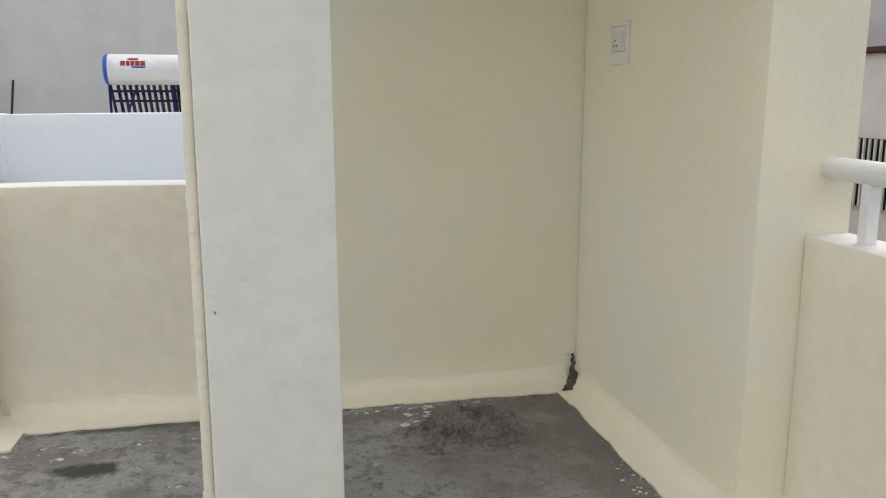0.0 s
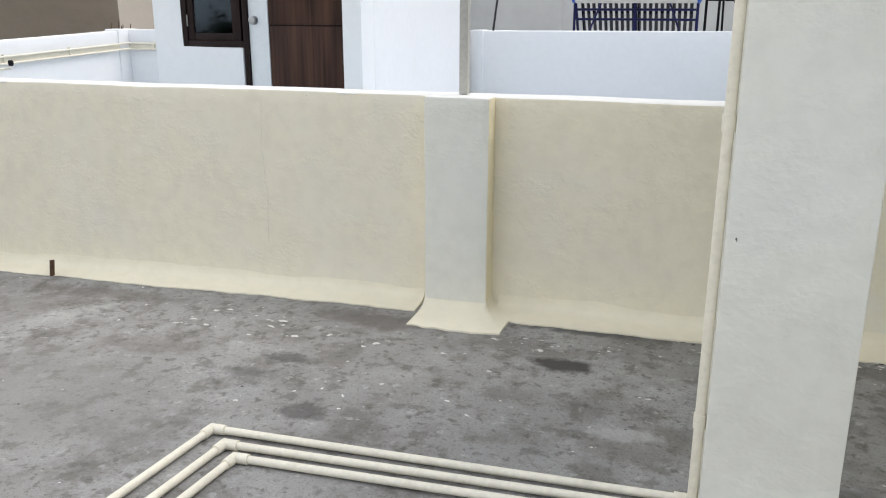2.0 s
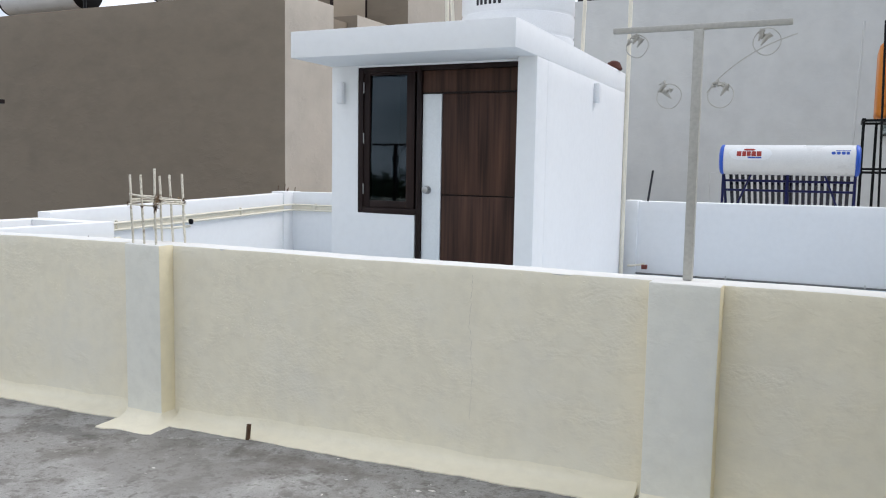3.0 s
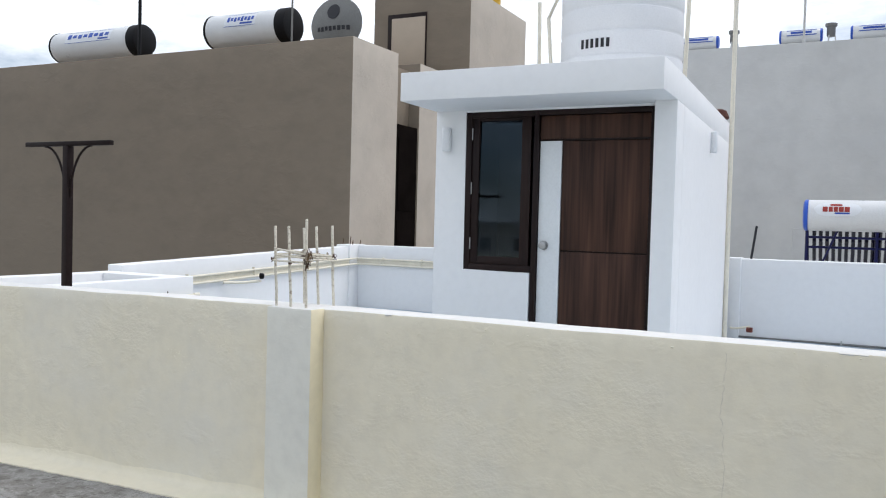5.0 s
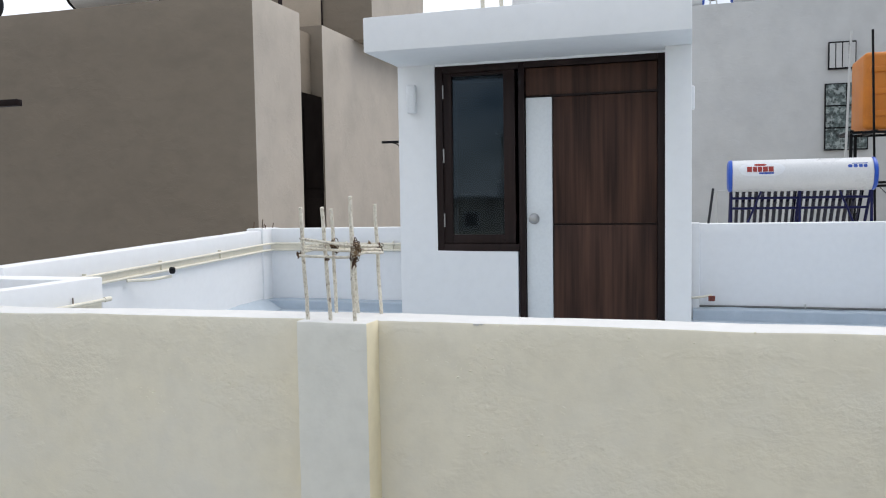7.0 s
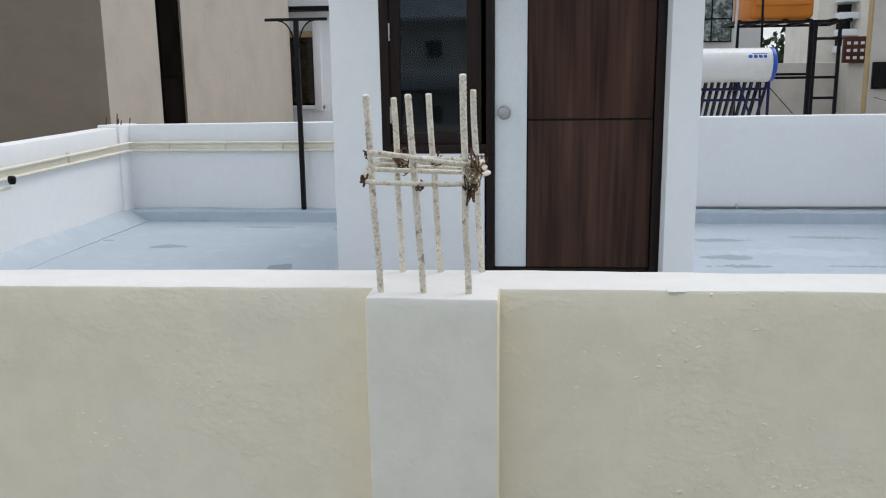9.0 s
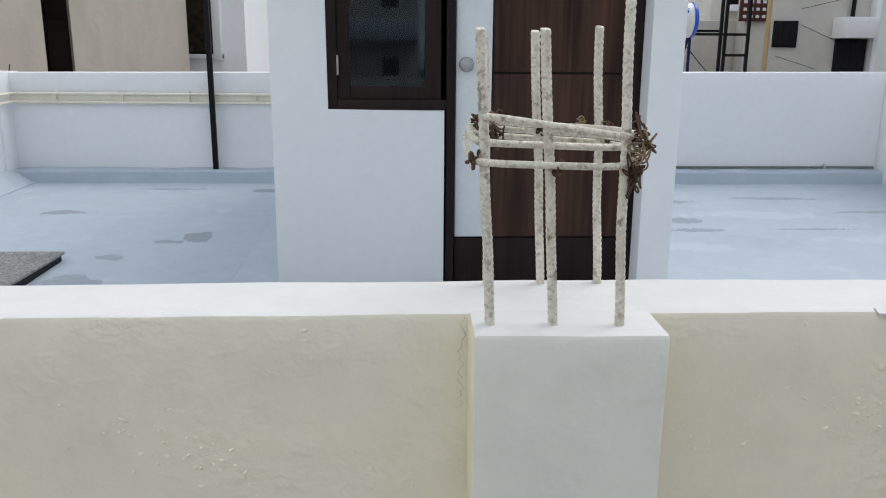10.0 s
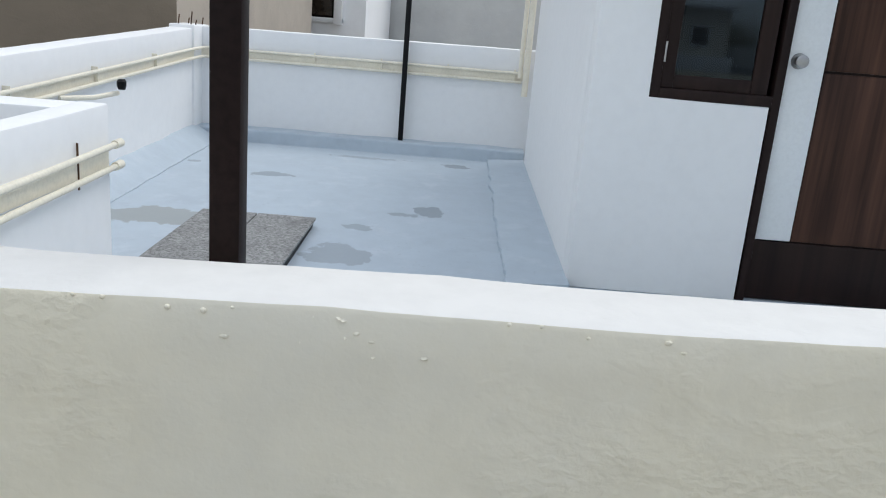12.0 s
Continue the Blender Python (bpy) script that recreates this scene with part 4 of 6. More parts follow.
line_post("clothes_post", "dark brown painted steel post with a crossbar", (-6.078, 3.808), -0.07, 1.855, 0.375, 0.046, M_DARKPOLE)
line_post("clothes_post", "black painted steel post with a crossbar by the far parapet", (-6.235, 10.33), 0.117, 1.925, 0.32, 0.046, M_BLACK)
mp = line_post("line_post", "pale grey painted steel post with a crossbar on the parapet pillar", (-1.178, 3.615), TOP + 0.003, 1.035, 0.355, 0.038, M_POST, False)
rng = random.Random(8)
for cx, cz, r in ((-0.105, 0.765, 0.05), (0.1, 0.765, 0.05), (-0.245, 0.975, 0.046), (0.265, 0.97, 0.052)):
    bm = bmesh.new()
    pts = [(cx + r * math.cos(a), -0.03 + 0.01 * math.sin(3 * a), cz + r * math.sin(a)) for a in [i * 2 * math.pi / 28 for i in range(28)]]
    sweep(bm, pts, 0.0022, 6, True)
    part("wire_loop", bm, M_POST, mp, "thin pale wire loop")
    bm = bmesh.new()
    for k in range(6):
        a = Vector((cx + rng.uniform(-0.03, 0.03), -0.034, cz + r * 0.55 + rng.uniform(-0.015, 0.03)))
        rod(bm, a, a + Vector((rng.uniform(-0.035, 0.035), 0.004, rng.uniform(-0.045, 0.01))), 0.012, 7, 0.003)
    part("tied_cloth", bm, M_POST, mp, "knotted grey cloth scrap")
bm = bmesh.new()
pts = []
for i in range(17):
    f = i / 16
    pts.append((0.045 + 0.33 * f, -0.03, 0.775 + 0.22 * f ** 0.75 + 0.02 * math.sin(f * 3.1)))
sweep(bm, pts, 0.0022, 6)
part("slack_wire", bm, M_POST, mp, "thin slack wire")

# ---------------------------------------------------------------- the neighbouring terrace
NF = -0.065  # its floor
REAR = 10.42
bm = bmesh.new()
nx, ny = 70, 56
x0, x1, y0, y1 = -8.2, 0.3, WALL_OUT - 0.01, REAR + 0.02
grid = [[bm.verts.new((x0 + (x1 - x0) * i / nx, y0 + (y1 - y0) * j / ny, 0)) for i in range(nx + 1)] for j in range(ny + 1)]
for row in grid:
    for v in row:
        v.co.z = NF + 0.02 * max(0, v.co.y - 7.0) + 0.003 * noise.noise(v.co * 0.9)
for j in range(ny):
    for i in range(nx):
        bm.faces.new((grid[j][i], grid[j][i + 1], grid[j + 1][i + 1], grid[j + 1][i]))
tagged(finish("floor_blue", bm, M_BLUEFLOOR), "pale blue-grey coated terrace floor with damp patches", "floor", kind="structure")
tagged(finish("building_body_white", boxed(-8.4, 0.45, WALL_OUT + 0.003, REAR + 0.2, -7.5, NF - 0.02), M_WHITE), "white building body under the neighbouring terrace", "building", kind="structure")


def rear_top(x):
    return 1.015 + 0.0055 * (x + 8)


tagged(finish("wall_rear", worn_box(-8.36, 0.42, REAR, REAR + 0.2, NF - 0.02, 1.03, 0.12, 0.003, rear_top, 0.012), M_WHITE), "white painted parapet at the back of the neighbouring terrace", "wall", kind="structure")
bm = worn_box(-8.36, -8.16, 6.13, REAR, NF - 0.02, 1.0, 0.12, 0.003, None, 0.012)
for v in bm.verts:
    if v.co.z > 0.5:
        v.co.z -= 0.03 * (REAR - v.co.y)
tagged(finish("wall_left", bm, M_WHITE), "white painted side parapet of the neighbouring terrace", "wall", kind="structure")
tagged(finish("wall_right", worn_box(0.22, 0.42, WALL_OUT, REAR, NF - 0.02, 1.045, 0.15, 0.003, None, 0.012), M_WHITE), "white painted parapet beside the neighbouring terrace", "wall", kind="structure")

bm = worn_box(-8.37, -8.135, 10.2, REAR + 0.21, NF - 0.02, 1.022, 0.12, 0.003, None, 0.012)
tagged(finish("pillar_corner", bm, M_WHITE), "white painted corner pillar of the neighbouring parapet", "pillar", kind="structure")
t = thing("rebar_stubs", "thin rusty rebar stubs on the white corner pillar", "rebar")
for x, y, h in ((-8.31, 10.28, 0.09), (-8.29, 10.5, 0.06), (-8.2, 10.3, 0.12), (-8.16, 10.5, 0.07), (-8.16, 10.3, 0.05)):
    bm = bmesh.new()
    rod(bm, (x, y, 1.01), (x + 0.012, y, 1.015 + h), 0.006, 8)
    part("bar", bm, M_RUST, t)

tagged(finish("pillar_pier", worn_box(-3.03, -2.872, REAR - 0.045, REAR + 0.21, NF - 0.02, 1.052, 0.12, 0.002, None, 0.008), M_WHITE), "slim white pier at the parapet end beside the stair house", "pillar", kind="structure")
tagged(finish("wall_grey_corner", boxed(0.33, 2.2, REAR + 0.205, REAR + 0.45, -7.5, 5.2, 0.01), M_GREYWALL), "tall plain grey wall behind the parapet corner", "wall", kind="structure")

# open shaft walled with a low parapet
t = thing("shaft_parapet", "low white parapet round an open light shaft", "parapet")
tagged(t, kind="structure")
S_TOP = 0.81
part("wall", worn_box(-7.36, -7.23, WALL_OUT + 0.004, 6.13, NF - 0.02, S_TOP, 0.12, 0.003, None, 0.01), M_WHITE, t)
part("wall", worn_box(-8.16, -7.36, 5.9, 6.13, NF - 0.02, S_TOP - 0.002, 0.12, 0.003, None, 0.01), M_WHITE, t)
part("wall", worn_box(-8.36, -8.16, WALL_OUT + 0.004, 6.13, -3.0, S_TOP - 0.002, 0.2, 0.003, None, 0.01), M_WHITE, t)
part("shaft_floor", boxed(-8.15, -7.37, WALL_OUT + 0.01, 5.89, -0.04, NF + 0.06), M_GREYWALL, t)

# mortar coves at the wall feet
KERB = [(-0.004, 0.124), (0.155, 0.118), (0.166, 0.113), (0.172, 0.102), (0.182, 0.004), (0.19, 0.002)]
BC = [(-0.004, 0.125), (0.035, 0.116), (0.13, 0.062), (0.225, 0.006), (0.24, 0.002)]
tagged(coved("trim_cove_blue", [(-8.14, REAR, 0), (-5.07, REAR, 0)], KERB, M_BLUEFLOOR, side=-1, jitter=0.01, angle=18), "blue-grey coated mortar cove along the parapet foot", "cove", kind="structure")
tagged(coved("trim_cove_blue", [(-2.94, REAR, 0), (0.22, REAR, 0)], KERB, M_BLUEFLOOR, side=-1, jitter=0.01, angle=18), "blue-grey coated mortar cove along the parapet foot", "cove", kind="structure")
tagged(coved("trim_cove_blue", [(-8.16, 6.2, NF + 0.01), (-8.16, 7.0, NF + 0.005), (-8.16, REAR, 0.01)], BC, M_BLUEFLOOR, side=-1, jitter=0.012, angle=18), "blue-grey coated mortar cove along the side parapet", "cove", kind="structure")
tagged(coved("trim_cove_blue", [(-5.075, REAR - 0.1, 0.0), (-5.075, 7.0, NF), (-5.075, 6.72, NF)], [(-0.004, 0.046), (0.04, 0.042), (0.2, 0.034), (0.322, 0.027), (0.33, 0.022), (0.334, 0.004)], M_BLUEFLOOR, side=-1, jitter=0.02, angle=18), "blue-grey coated mortar cove along the stair house", "cove", kind="structure")


# ---------------------------------------------------------------- the stair house
HX0, HX1, HY, HB, HT = -5.075, -2.952, 6.83, 10.1, 2.585
PIER = 6.69
CAN = 2.355
WX0, WX1, DX1 = -4.782, -4.165, -3.124   # window and door opening
WZ0, DTOP = 0.968, 2.338
house = thing("stair_house", "white plastered stair house with a flat roof and dark wood door", "building")
W = 0.16
bm = bmesh.new()
outline = [(HX0, NF), (WX1, NF), (WX1, WZ0), (WX0, WZ0), (WX0, CAN), (HX0, CAN)]
front = [bm.verts.new((x, HY, z)) for x, z in outline]
back = [bm.verts.new((x, HY + W, z)) for x, z in outline]
bm.faces.new(front)
bm.faces.new(back[::-1])
for i in range(6):
    bm.faces.new((front[i - 1], back[i - 1], back[i], front[i]))
bmesh.ops.bevel(bm, geom=bm.edges[:], offset=0.005, segments=2, affect="EDGES", profile=0.5)
part("wall", bm, M_WHITE, house)
def skewed(bm):
    """The eastern side runs slightly inwards towards the back."""
    for v in bm.verts:
        if v.co.x > -3.4:
            v.co.x -= 0.068 * max(0, v.co.y - PIER) / 3.38
    return bm


part("wall", skewed(worn_box(DX1, HX1, PIER, HY + W, NF, CAN, 0.12, 0.0015, None, 0.005)), M_WHITE, house)
part("wall", worn_box(HX0, HX0 + W, HY + W, HB, NF, CAN, 0.15, 0.002, None, 0.004), M_WHITE, house)
part("wall", skewed(worn_box(HX1 - W, HX1, HY + W, HB, NF, CAN, 0.15, 0.0015, None, 0.002)), M_WHITE, house)
part("wall", boxed(HX0 + W, HX1 - W - 0.06, HB - W, HB, NF, CAN, 0.006), M_WHITE, house)
# added floor and partition, coloured near-black in place of the room's shade
part("inner_floor", boxed(HX0 + W, HX1 - W - 0.07, HY + W, HB - W, NF - 0.01, NF + 0.02), M_UNLIT_ROOM, house)
part("inner_wall", boxed(HX0 + W, HX1 - W - 0.07, 7.9, 7.98, NF + 0.02, CAN), M_UNLIT_ROOM, house)
part("roof", skewed(worn_box(HX0, HX1, 6.165, HB, CAN, HT, 0.15, 0.0015, None, 0.004)), M_WHITE, house)

part("lintel", boxed(WX0, DX1, HY + 0.002, HY + W, DTOP, CAN), M_WHITE, house)
FY = HY + 0.004
win = part("window", boxed(WX0, WX0 + 0.055, FY, FY + 0.09, WZ0, DTOP, 0.003), M_FRAME, house, "dark brown casement window beside the door")
part("frame", boxed(WX0 + 0.055, WX1 + 0.01, FY, FY + 0.09, WZ0, WZ0 + 0.055, 0.003), M_FRAME, win)
part("frame", boxed(WX0 + 0.055, WX1 + 0.01, FY, FY + 0.09, DTOP - 0.05, DTOP, 0.003), M_FRAME, win)
sx0, sx1, sz0, sz1 = WX0 + 0.055, WX1 - 0.018, WZ0 + 0.055, DTOP - 0.05
gx0, gx1, gz0, gz1 = -4.66, -4.268, 1.092, 2.262
for b in ((sx0, gx0, sz0, sz1), (gx1, sx1, sz0, sz1)):
    part("sash", boxed(b[0], b[1], FY + 0.012, FY + 0.06, b[2], b[3], 0.004), M_FRAME, win)
for b in ((gx0, gx1, sz0, gz0), (gx0, gx1, gz1, sz1)):
    part("sash", boxed(b[0], b[1], FY + 0.014, FY + 0.058, b[2], b[3], 0.004), M_FRAME, win)
gl = part("pane", boxed(gx0 - 0.01, gx1 + 0.01, FY + 0.03, FY + 0.036, gz0 - 0.01, gz1 + 0.01), M_GLASS, win, "dark reflecting glass pane")
gl.visible_shadow = False
for v in gl.data.vertices:
    v.co.y += 0.013 * (v.co.z - 1.68)
for z in (1.2, 1.68, 2.15):
    bm = bmesh.new()
    rod(bm, (sx0 + 0.004, FY + 0.004, z - 0.05), (sx0 + 0.004, FY + 0.004, z + 0.05), 0.006, 10)
    part("hinge", bm, M_STEEL, win, "small steel hinge")

door = part("door", boxed(WX1 + 0.01, WX1 + 0.055, FY, FY + 0.1, NF, DTOP, 0.003), M_FRAME, house, "dark wood laminate door with a pale strip")
LTOP, MID, LOW = 2.083, 1.163, 0.272
part("frame", boxed(DX1 - 0.055, DX1, FY, FY + 0.1, NF, DTOP, 0.003), M_FRAME, door)
part("frame", boxed(WX1 + 0.055, DX1 - 0.055, FY, FY + 0.1, DTOP - 0.045, DTOP, 0.003), M_FRAME, door)
dx0, dx1 = WX1 + 0.06, DX1 - 0.058
px1 = -3.915
part("transom", boxed(dx0, dx1, FY + 0.025, FY + 0.07, LTOP + 0.012, DTOP - 0.048, 0.004), M_WOOD, door)
part("edge_strip", boxed(px1 + 0.002, dx1, FY + 0.022, FY + 0.06, LTOP - 0.002, LTOP + 0.012), M_FRAME, door)
part("panel", boxed(px1 + 0.006, dx1, FY + 0.03, FY + 0.07, MID + 0.006, LTOP - 0.006, 0.004), M_WOOD, door)
part("panel", boxed(px1 + 0.006, dx1, FY + 0.03, FY + 0.07, LOW + 0.004, MID - 0.006, 0.004), M_WOOD, door)
part("panel", boxed(dx0, dx1, FY + 0.03, FY + 0.07, NF + 0.01, LOW - 0.004, 0.004), M_FRAME, door)
part("core", boxed(dx0, dx1, FY + 0.045, FY + 0.08, NF + 0.005, DTOP - 0.05), M_FRAME, door)
part("pale_strip", boxed(dx0 - 0.0, px1, FY + 0.026, FY + 0.07, LOW + 0.004, LTOP - 0.004, 0.004), M_PANEL, door, "pale grey laminate strip")
kn = bmesh.new()
lathe(kn, [(0.001, -0.055), (0.022, -0.055), (0.032, -0.05), (0.034, -0.038), (0.026, -0.028), (0.014, -0.022), (0.014, -0.012), (0.036, -0.01), (0.04, -0.004), (0.04, 0.002), (0.001, 0.002)], (-4.05, FY + 0.026, 1.205), 28, "y")
part("knob", kn, M_STEEL, door, "round brushed steel door knob")

# wall lamps
for at, turn in (((-4.955, HY, 2.105), 0), ((-2.992, 8.62, 2.22), 90)):
    t = thing("wall_lamp", "slim white wall lamp on the stair house", "lamp", at, turn, "wall lamps")
    part("backplate", boxed(-0.028, 0.028, -0.014, 0.004, -0.1, 0.1, 0.004), M_TANKWHITE, t)
    part("shade", boxed(-0.036, 0.036, -0.062, -0.014, -0.105, 0.105, 0.014, 3), M_TANKWHITE, t)

# water tank on its roof
t = thing("water_tank", "large white ribbed plastic water tank on the stair house roof", "water tank", (-3.99, 8.95, HT))
prof = [(0.001, 0.0), (0.6, 0.0), (0.622, 0.02)]
for k in range(5):
    z = 0.05 + k * 0.24
    prof += [(0.624, z), (0.632, z + 0.015), (0.632, z + 0.205), (0.618, z + 0.212), (0.618, z + 0.225)]
prof += [(0.6, 1.27), (0.5, 1.38), (0.26, 1.45), (0.25, 1.5), (0.001, 1.5)]
bm = bmesh.new()
lathe(bm, prof, seg=64)
body = part("body", bm, M_TANKWHITE, t, angle=50)
def curved_label(parent, name, a0, a1, z0, z1, r, mat, label=""):
    bm = bmesh.new()
    n = max(2, int(abs(a1 - a0) / 4))
    rows = []
    for i in range(n + 1):
        a = radians(a0 + (a1 - a0) * i / n)
        rows.append([bm.verts.new(((r + d) * math.cos(a), (r + d) * math.sin(a), z)) for d, z in ((0, z0), (0.003, z0), (0.003, z1), (0, z1))])
    for p, q in zip(rows, rows[1:]):
        for k in range(3):
            bm.faces.new((p[k], p[k + 1], q[k + 1], q[k]))
    return part(name, bm, mat, parent, label)
for k in range(11):
    for z0, z1 in ((0.142, 0.158), (0.164, 0.192)):
        if (k * 7 + int(z0 * 1000)) % 5:
            curved_label(body, "stencil_bar", -113.5 + k * 1.15, -112.7 + k * 1.15 + 0.2 * (k % 2), z0, z1, 0.633, M_LABELDARK, "dark stencilled mark")
for k in range(6):
    curved_label(body, "stencil_bar", -114 + k * 5.0, -111 + k * 5.0, 0.57, 0.66, 0.633, M_LABELDARK, "dark stencilled mark")

# thin plumbing on and behind the stair house
for name, pts, r, mat, label in (
    ("vent_pipe", [(-4.98, 9.2, HT), (-5.01, 9.2, 3.9)], 0.022, M_PIPE, "thin cream pipe on the stair house roof"),
    ("vent_pipe", [(-4.64, 8.7, HT), (-4.72, 8.7, 3.58), (-4.6, 8.72, 3.85)], 0.02, M_PIPE, "bent cream pipe beside the water tank"),
    ("down_pipe", [(-2.995, 10.13, NF), (-3.0, 10.13, 4.6)], 0.026, M_PIPE, "cream pipe standing at the stair house corner"),
    ("down_pipe", [(-3.5, 9.85, HT), (-3.46, 9.85, 4.4)], 0.024, M_PIPE, "cream pipe rising beside the water tank"),
    ("corner_pipe", [(-5.12, 10.3, 0.62), (-5.12, 10.3, 2.2), (-5.12, 10.3, 2.9)], 0.028, M_PIPE, "cream pipe in the corner of stair house and parapet"),
    ("corner_pipe", [(-5.17, 10.36, 0.78), (-5.17, 10.36, 2.9)], 0.022, M_PIPE, "cream pipe in the corner of stair house and parapet"),
):
    bm = bmesh.new()
    sweep(bm, pts, r, 12)
    tagged(finish(name, bm, mat), label, "pipe")
bm = bmesh.new()
lathe(bm, [(0.001, 0), (0.09, 0), (0.1, 0.02), (0.07, 0.09), (0.03, 0.11), (0.001, 0.11)], (-3.08, 9.75, HT), 20)
tagged(finish("roof_pot", bm, M_LATTICE), "small red-brown pot on the stair house roof", "pot")

# pipes on the parapets
t = thing("parapet_pipes", "pair of cream water pipes clipped along the white parapet", "pipe")
zA, zB = 0.825, 0.745
for z, r in ((zA, 0.0135), (zB, 0.0135)):
    bm = bmesh.new()
    sweep(bm, [(-8.125, 5.9 + 0.3, z - 0.033 * 4.2), (-8.125, REAR - 0.42, z - 0.013), (-8.11, REAR - 0.24, z - 0.004), (-8.10, REAR - 0.07, z), (-8.06, REAR - 0.035, z), (-5.15, REAR - 0.035, z - 0.005)], r, 10)
    part("pipe", bm, M_PIPE, t)
bm = bmesh.new()
for a, b, dz in (((-8.15, 6.2), (-8.15, REAR - 0.03), 0.033 * 4.2), ((-8.15, REAR - 0.012), (-5.12, REAR - 0.012), 0)):
    vs = [bm.verts.new((p[0], p[1], z - d)) for p, d in ((a, dz), (b, 0)) for z in (zB + 0.005, zA - 0.005)]
    bm.faces.new((vs[0], vs[1], vs[3], vs[2]))
    off = Vector((0.008, -0.008, 0))
    v2 = [bm.verts.new(v.co + off) for v in vs]
    bm.faces.new((v2[0], v2[2], v2[3], v2[1]))
part("backing_strip", bm, M_PIPE, t)
for k in range(3):
    y = 7.0 + k * 1.1
    part("clip", boxed(-8.165, -8.118, y - 0.004, y + 0.004, zB - 0.01 - 0.033 * (REAR - y), zA + 0.03 - 0.033 * (REAR - y), 0.001), M_PIPE, t)
for k in range(5):
    x = -7.7 + k * 0.62
    part("clip", boxed(x - 0.005, x + 0.005, REAR - 0.045, REAR + 0.003, zB - 0.015, zA + 0.025, 0.001), M_PIPE, t)
bm = bmesh.new()
sweep(bm, [(-8.12, 7.55, 0.625), (-8.0, 7.75, 0.62), (-7.95, 8.0, 0.63)], 0.016, 10)
part("branch", bm, M_PIPE, t)
bm = bmesh.new()
lathe(bm, [(0.001, -0.03), (0.022, -0.03), (0.03, -0.008), (0.031, 0.022), (0.02, 0.036), (0.001, 0.036)], (-7.91, 7.97, 0.688), 9)
part("cap", bm, M_BLACK, t, "black plastic cap")
t = thing("shaft_pipes", "pair of cream water pipes clipped to the shaft wall", "pipe")
for z in (0.64, 0.545):
    bm = bmesh.new()
    rod(bm, (-7.195, 4.0, z - 0.03), (-7.195, 6.15, z), 0.0135, 12)
    part("pipe", bm, M_PIPE, t)
    bm = bmesh.new()
    rod(bm, (-7.195, 6.1, z), (-7.195, 6.165, z + 0.001), 0.019, 12)
    part("end_cap", bm, M_PIPE, t)
part("backing_strip", boxed(-7.232, -7.222, 4.0, 6.1, 0.54, 0.63), M_PIPE, t)
for y in (4.6, 5.2, 5.8):
    part("clip", boxed(-7.224, -7.216, y - 0.003, y + 0.003, 0.5, 0.69, 0.001), M_RUST, t)

t = thing("floor_conduit", "thin dark grey conduit running along the parapet foot", "pipe")
bm = bmesh.new()
rod(bm, (-2.9, REAR - 0.016, 0.137), (0.2, REAR - 0.016, 0.142), 0.011, 10)
part("run", bm, M_DISH, t)
for k in range(2):
    part("clip", boxed(-1.8 + k * 1.5, -1.785 + k * 1.5, REAR - 0.03, REAR + 0.003, 0.12, 0.175, 0.002), M_GREYWALL, t)
t = thing("tap", "white tap branch with a dull red valve at the stair house", "tap")
bm = bmesh.new()
sweep(bm, [(-2.96, 10.39, 0.235), (-2.95, 10.31, 0.236), (-2.92, 10.3, 0.238), (-2.86, 10.3, 0.245), (-2.74, 10.3, 0.27)], 0.013, 10)
part("branch", bm, M_PIPE, t)
part("valve", boxed(-2.78, -2.71, 10.28, 10.32, 0.205, 0.262, 0.006), M_REDVALVE, t, "dull red valve")

# granite covers of the sump
for bx0, bx1 in ((-7.27, -6.93), (-6.92, -6.56)):
    bm = worn_box(bx0, bx1, 6.45, 7.6, -0.012, 0.005, 0.1, 0.0015, None, 0.003)
    tagged(finish("granite_cover", bm, M_STONE), "rough grey granite cover slab over the sump", "slab", "sump covers")
tagged(finish("sump_kerb", boxed(-7.25, -6.575, 6.47, 7.58, NF - 0.01, -0.012), M_BLACK), "dark kerb under the granite covers", "kerb")


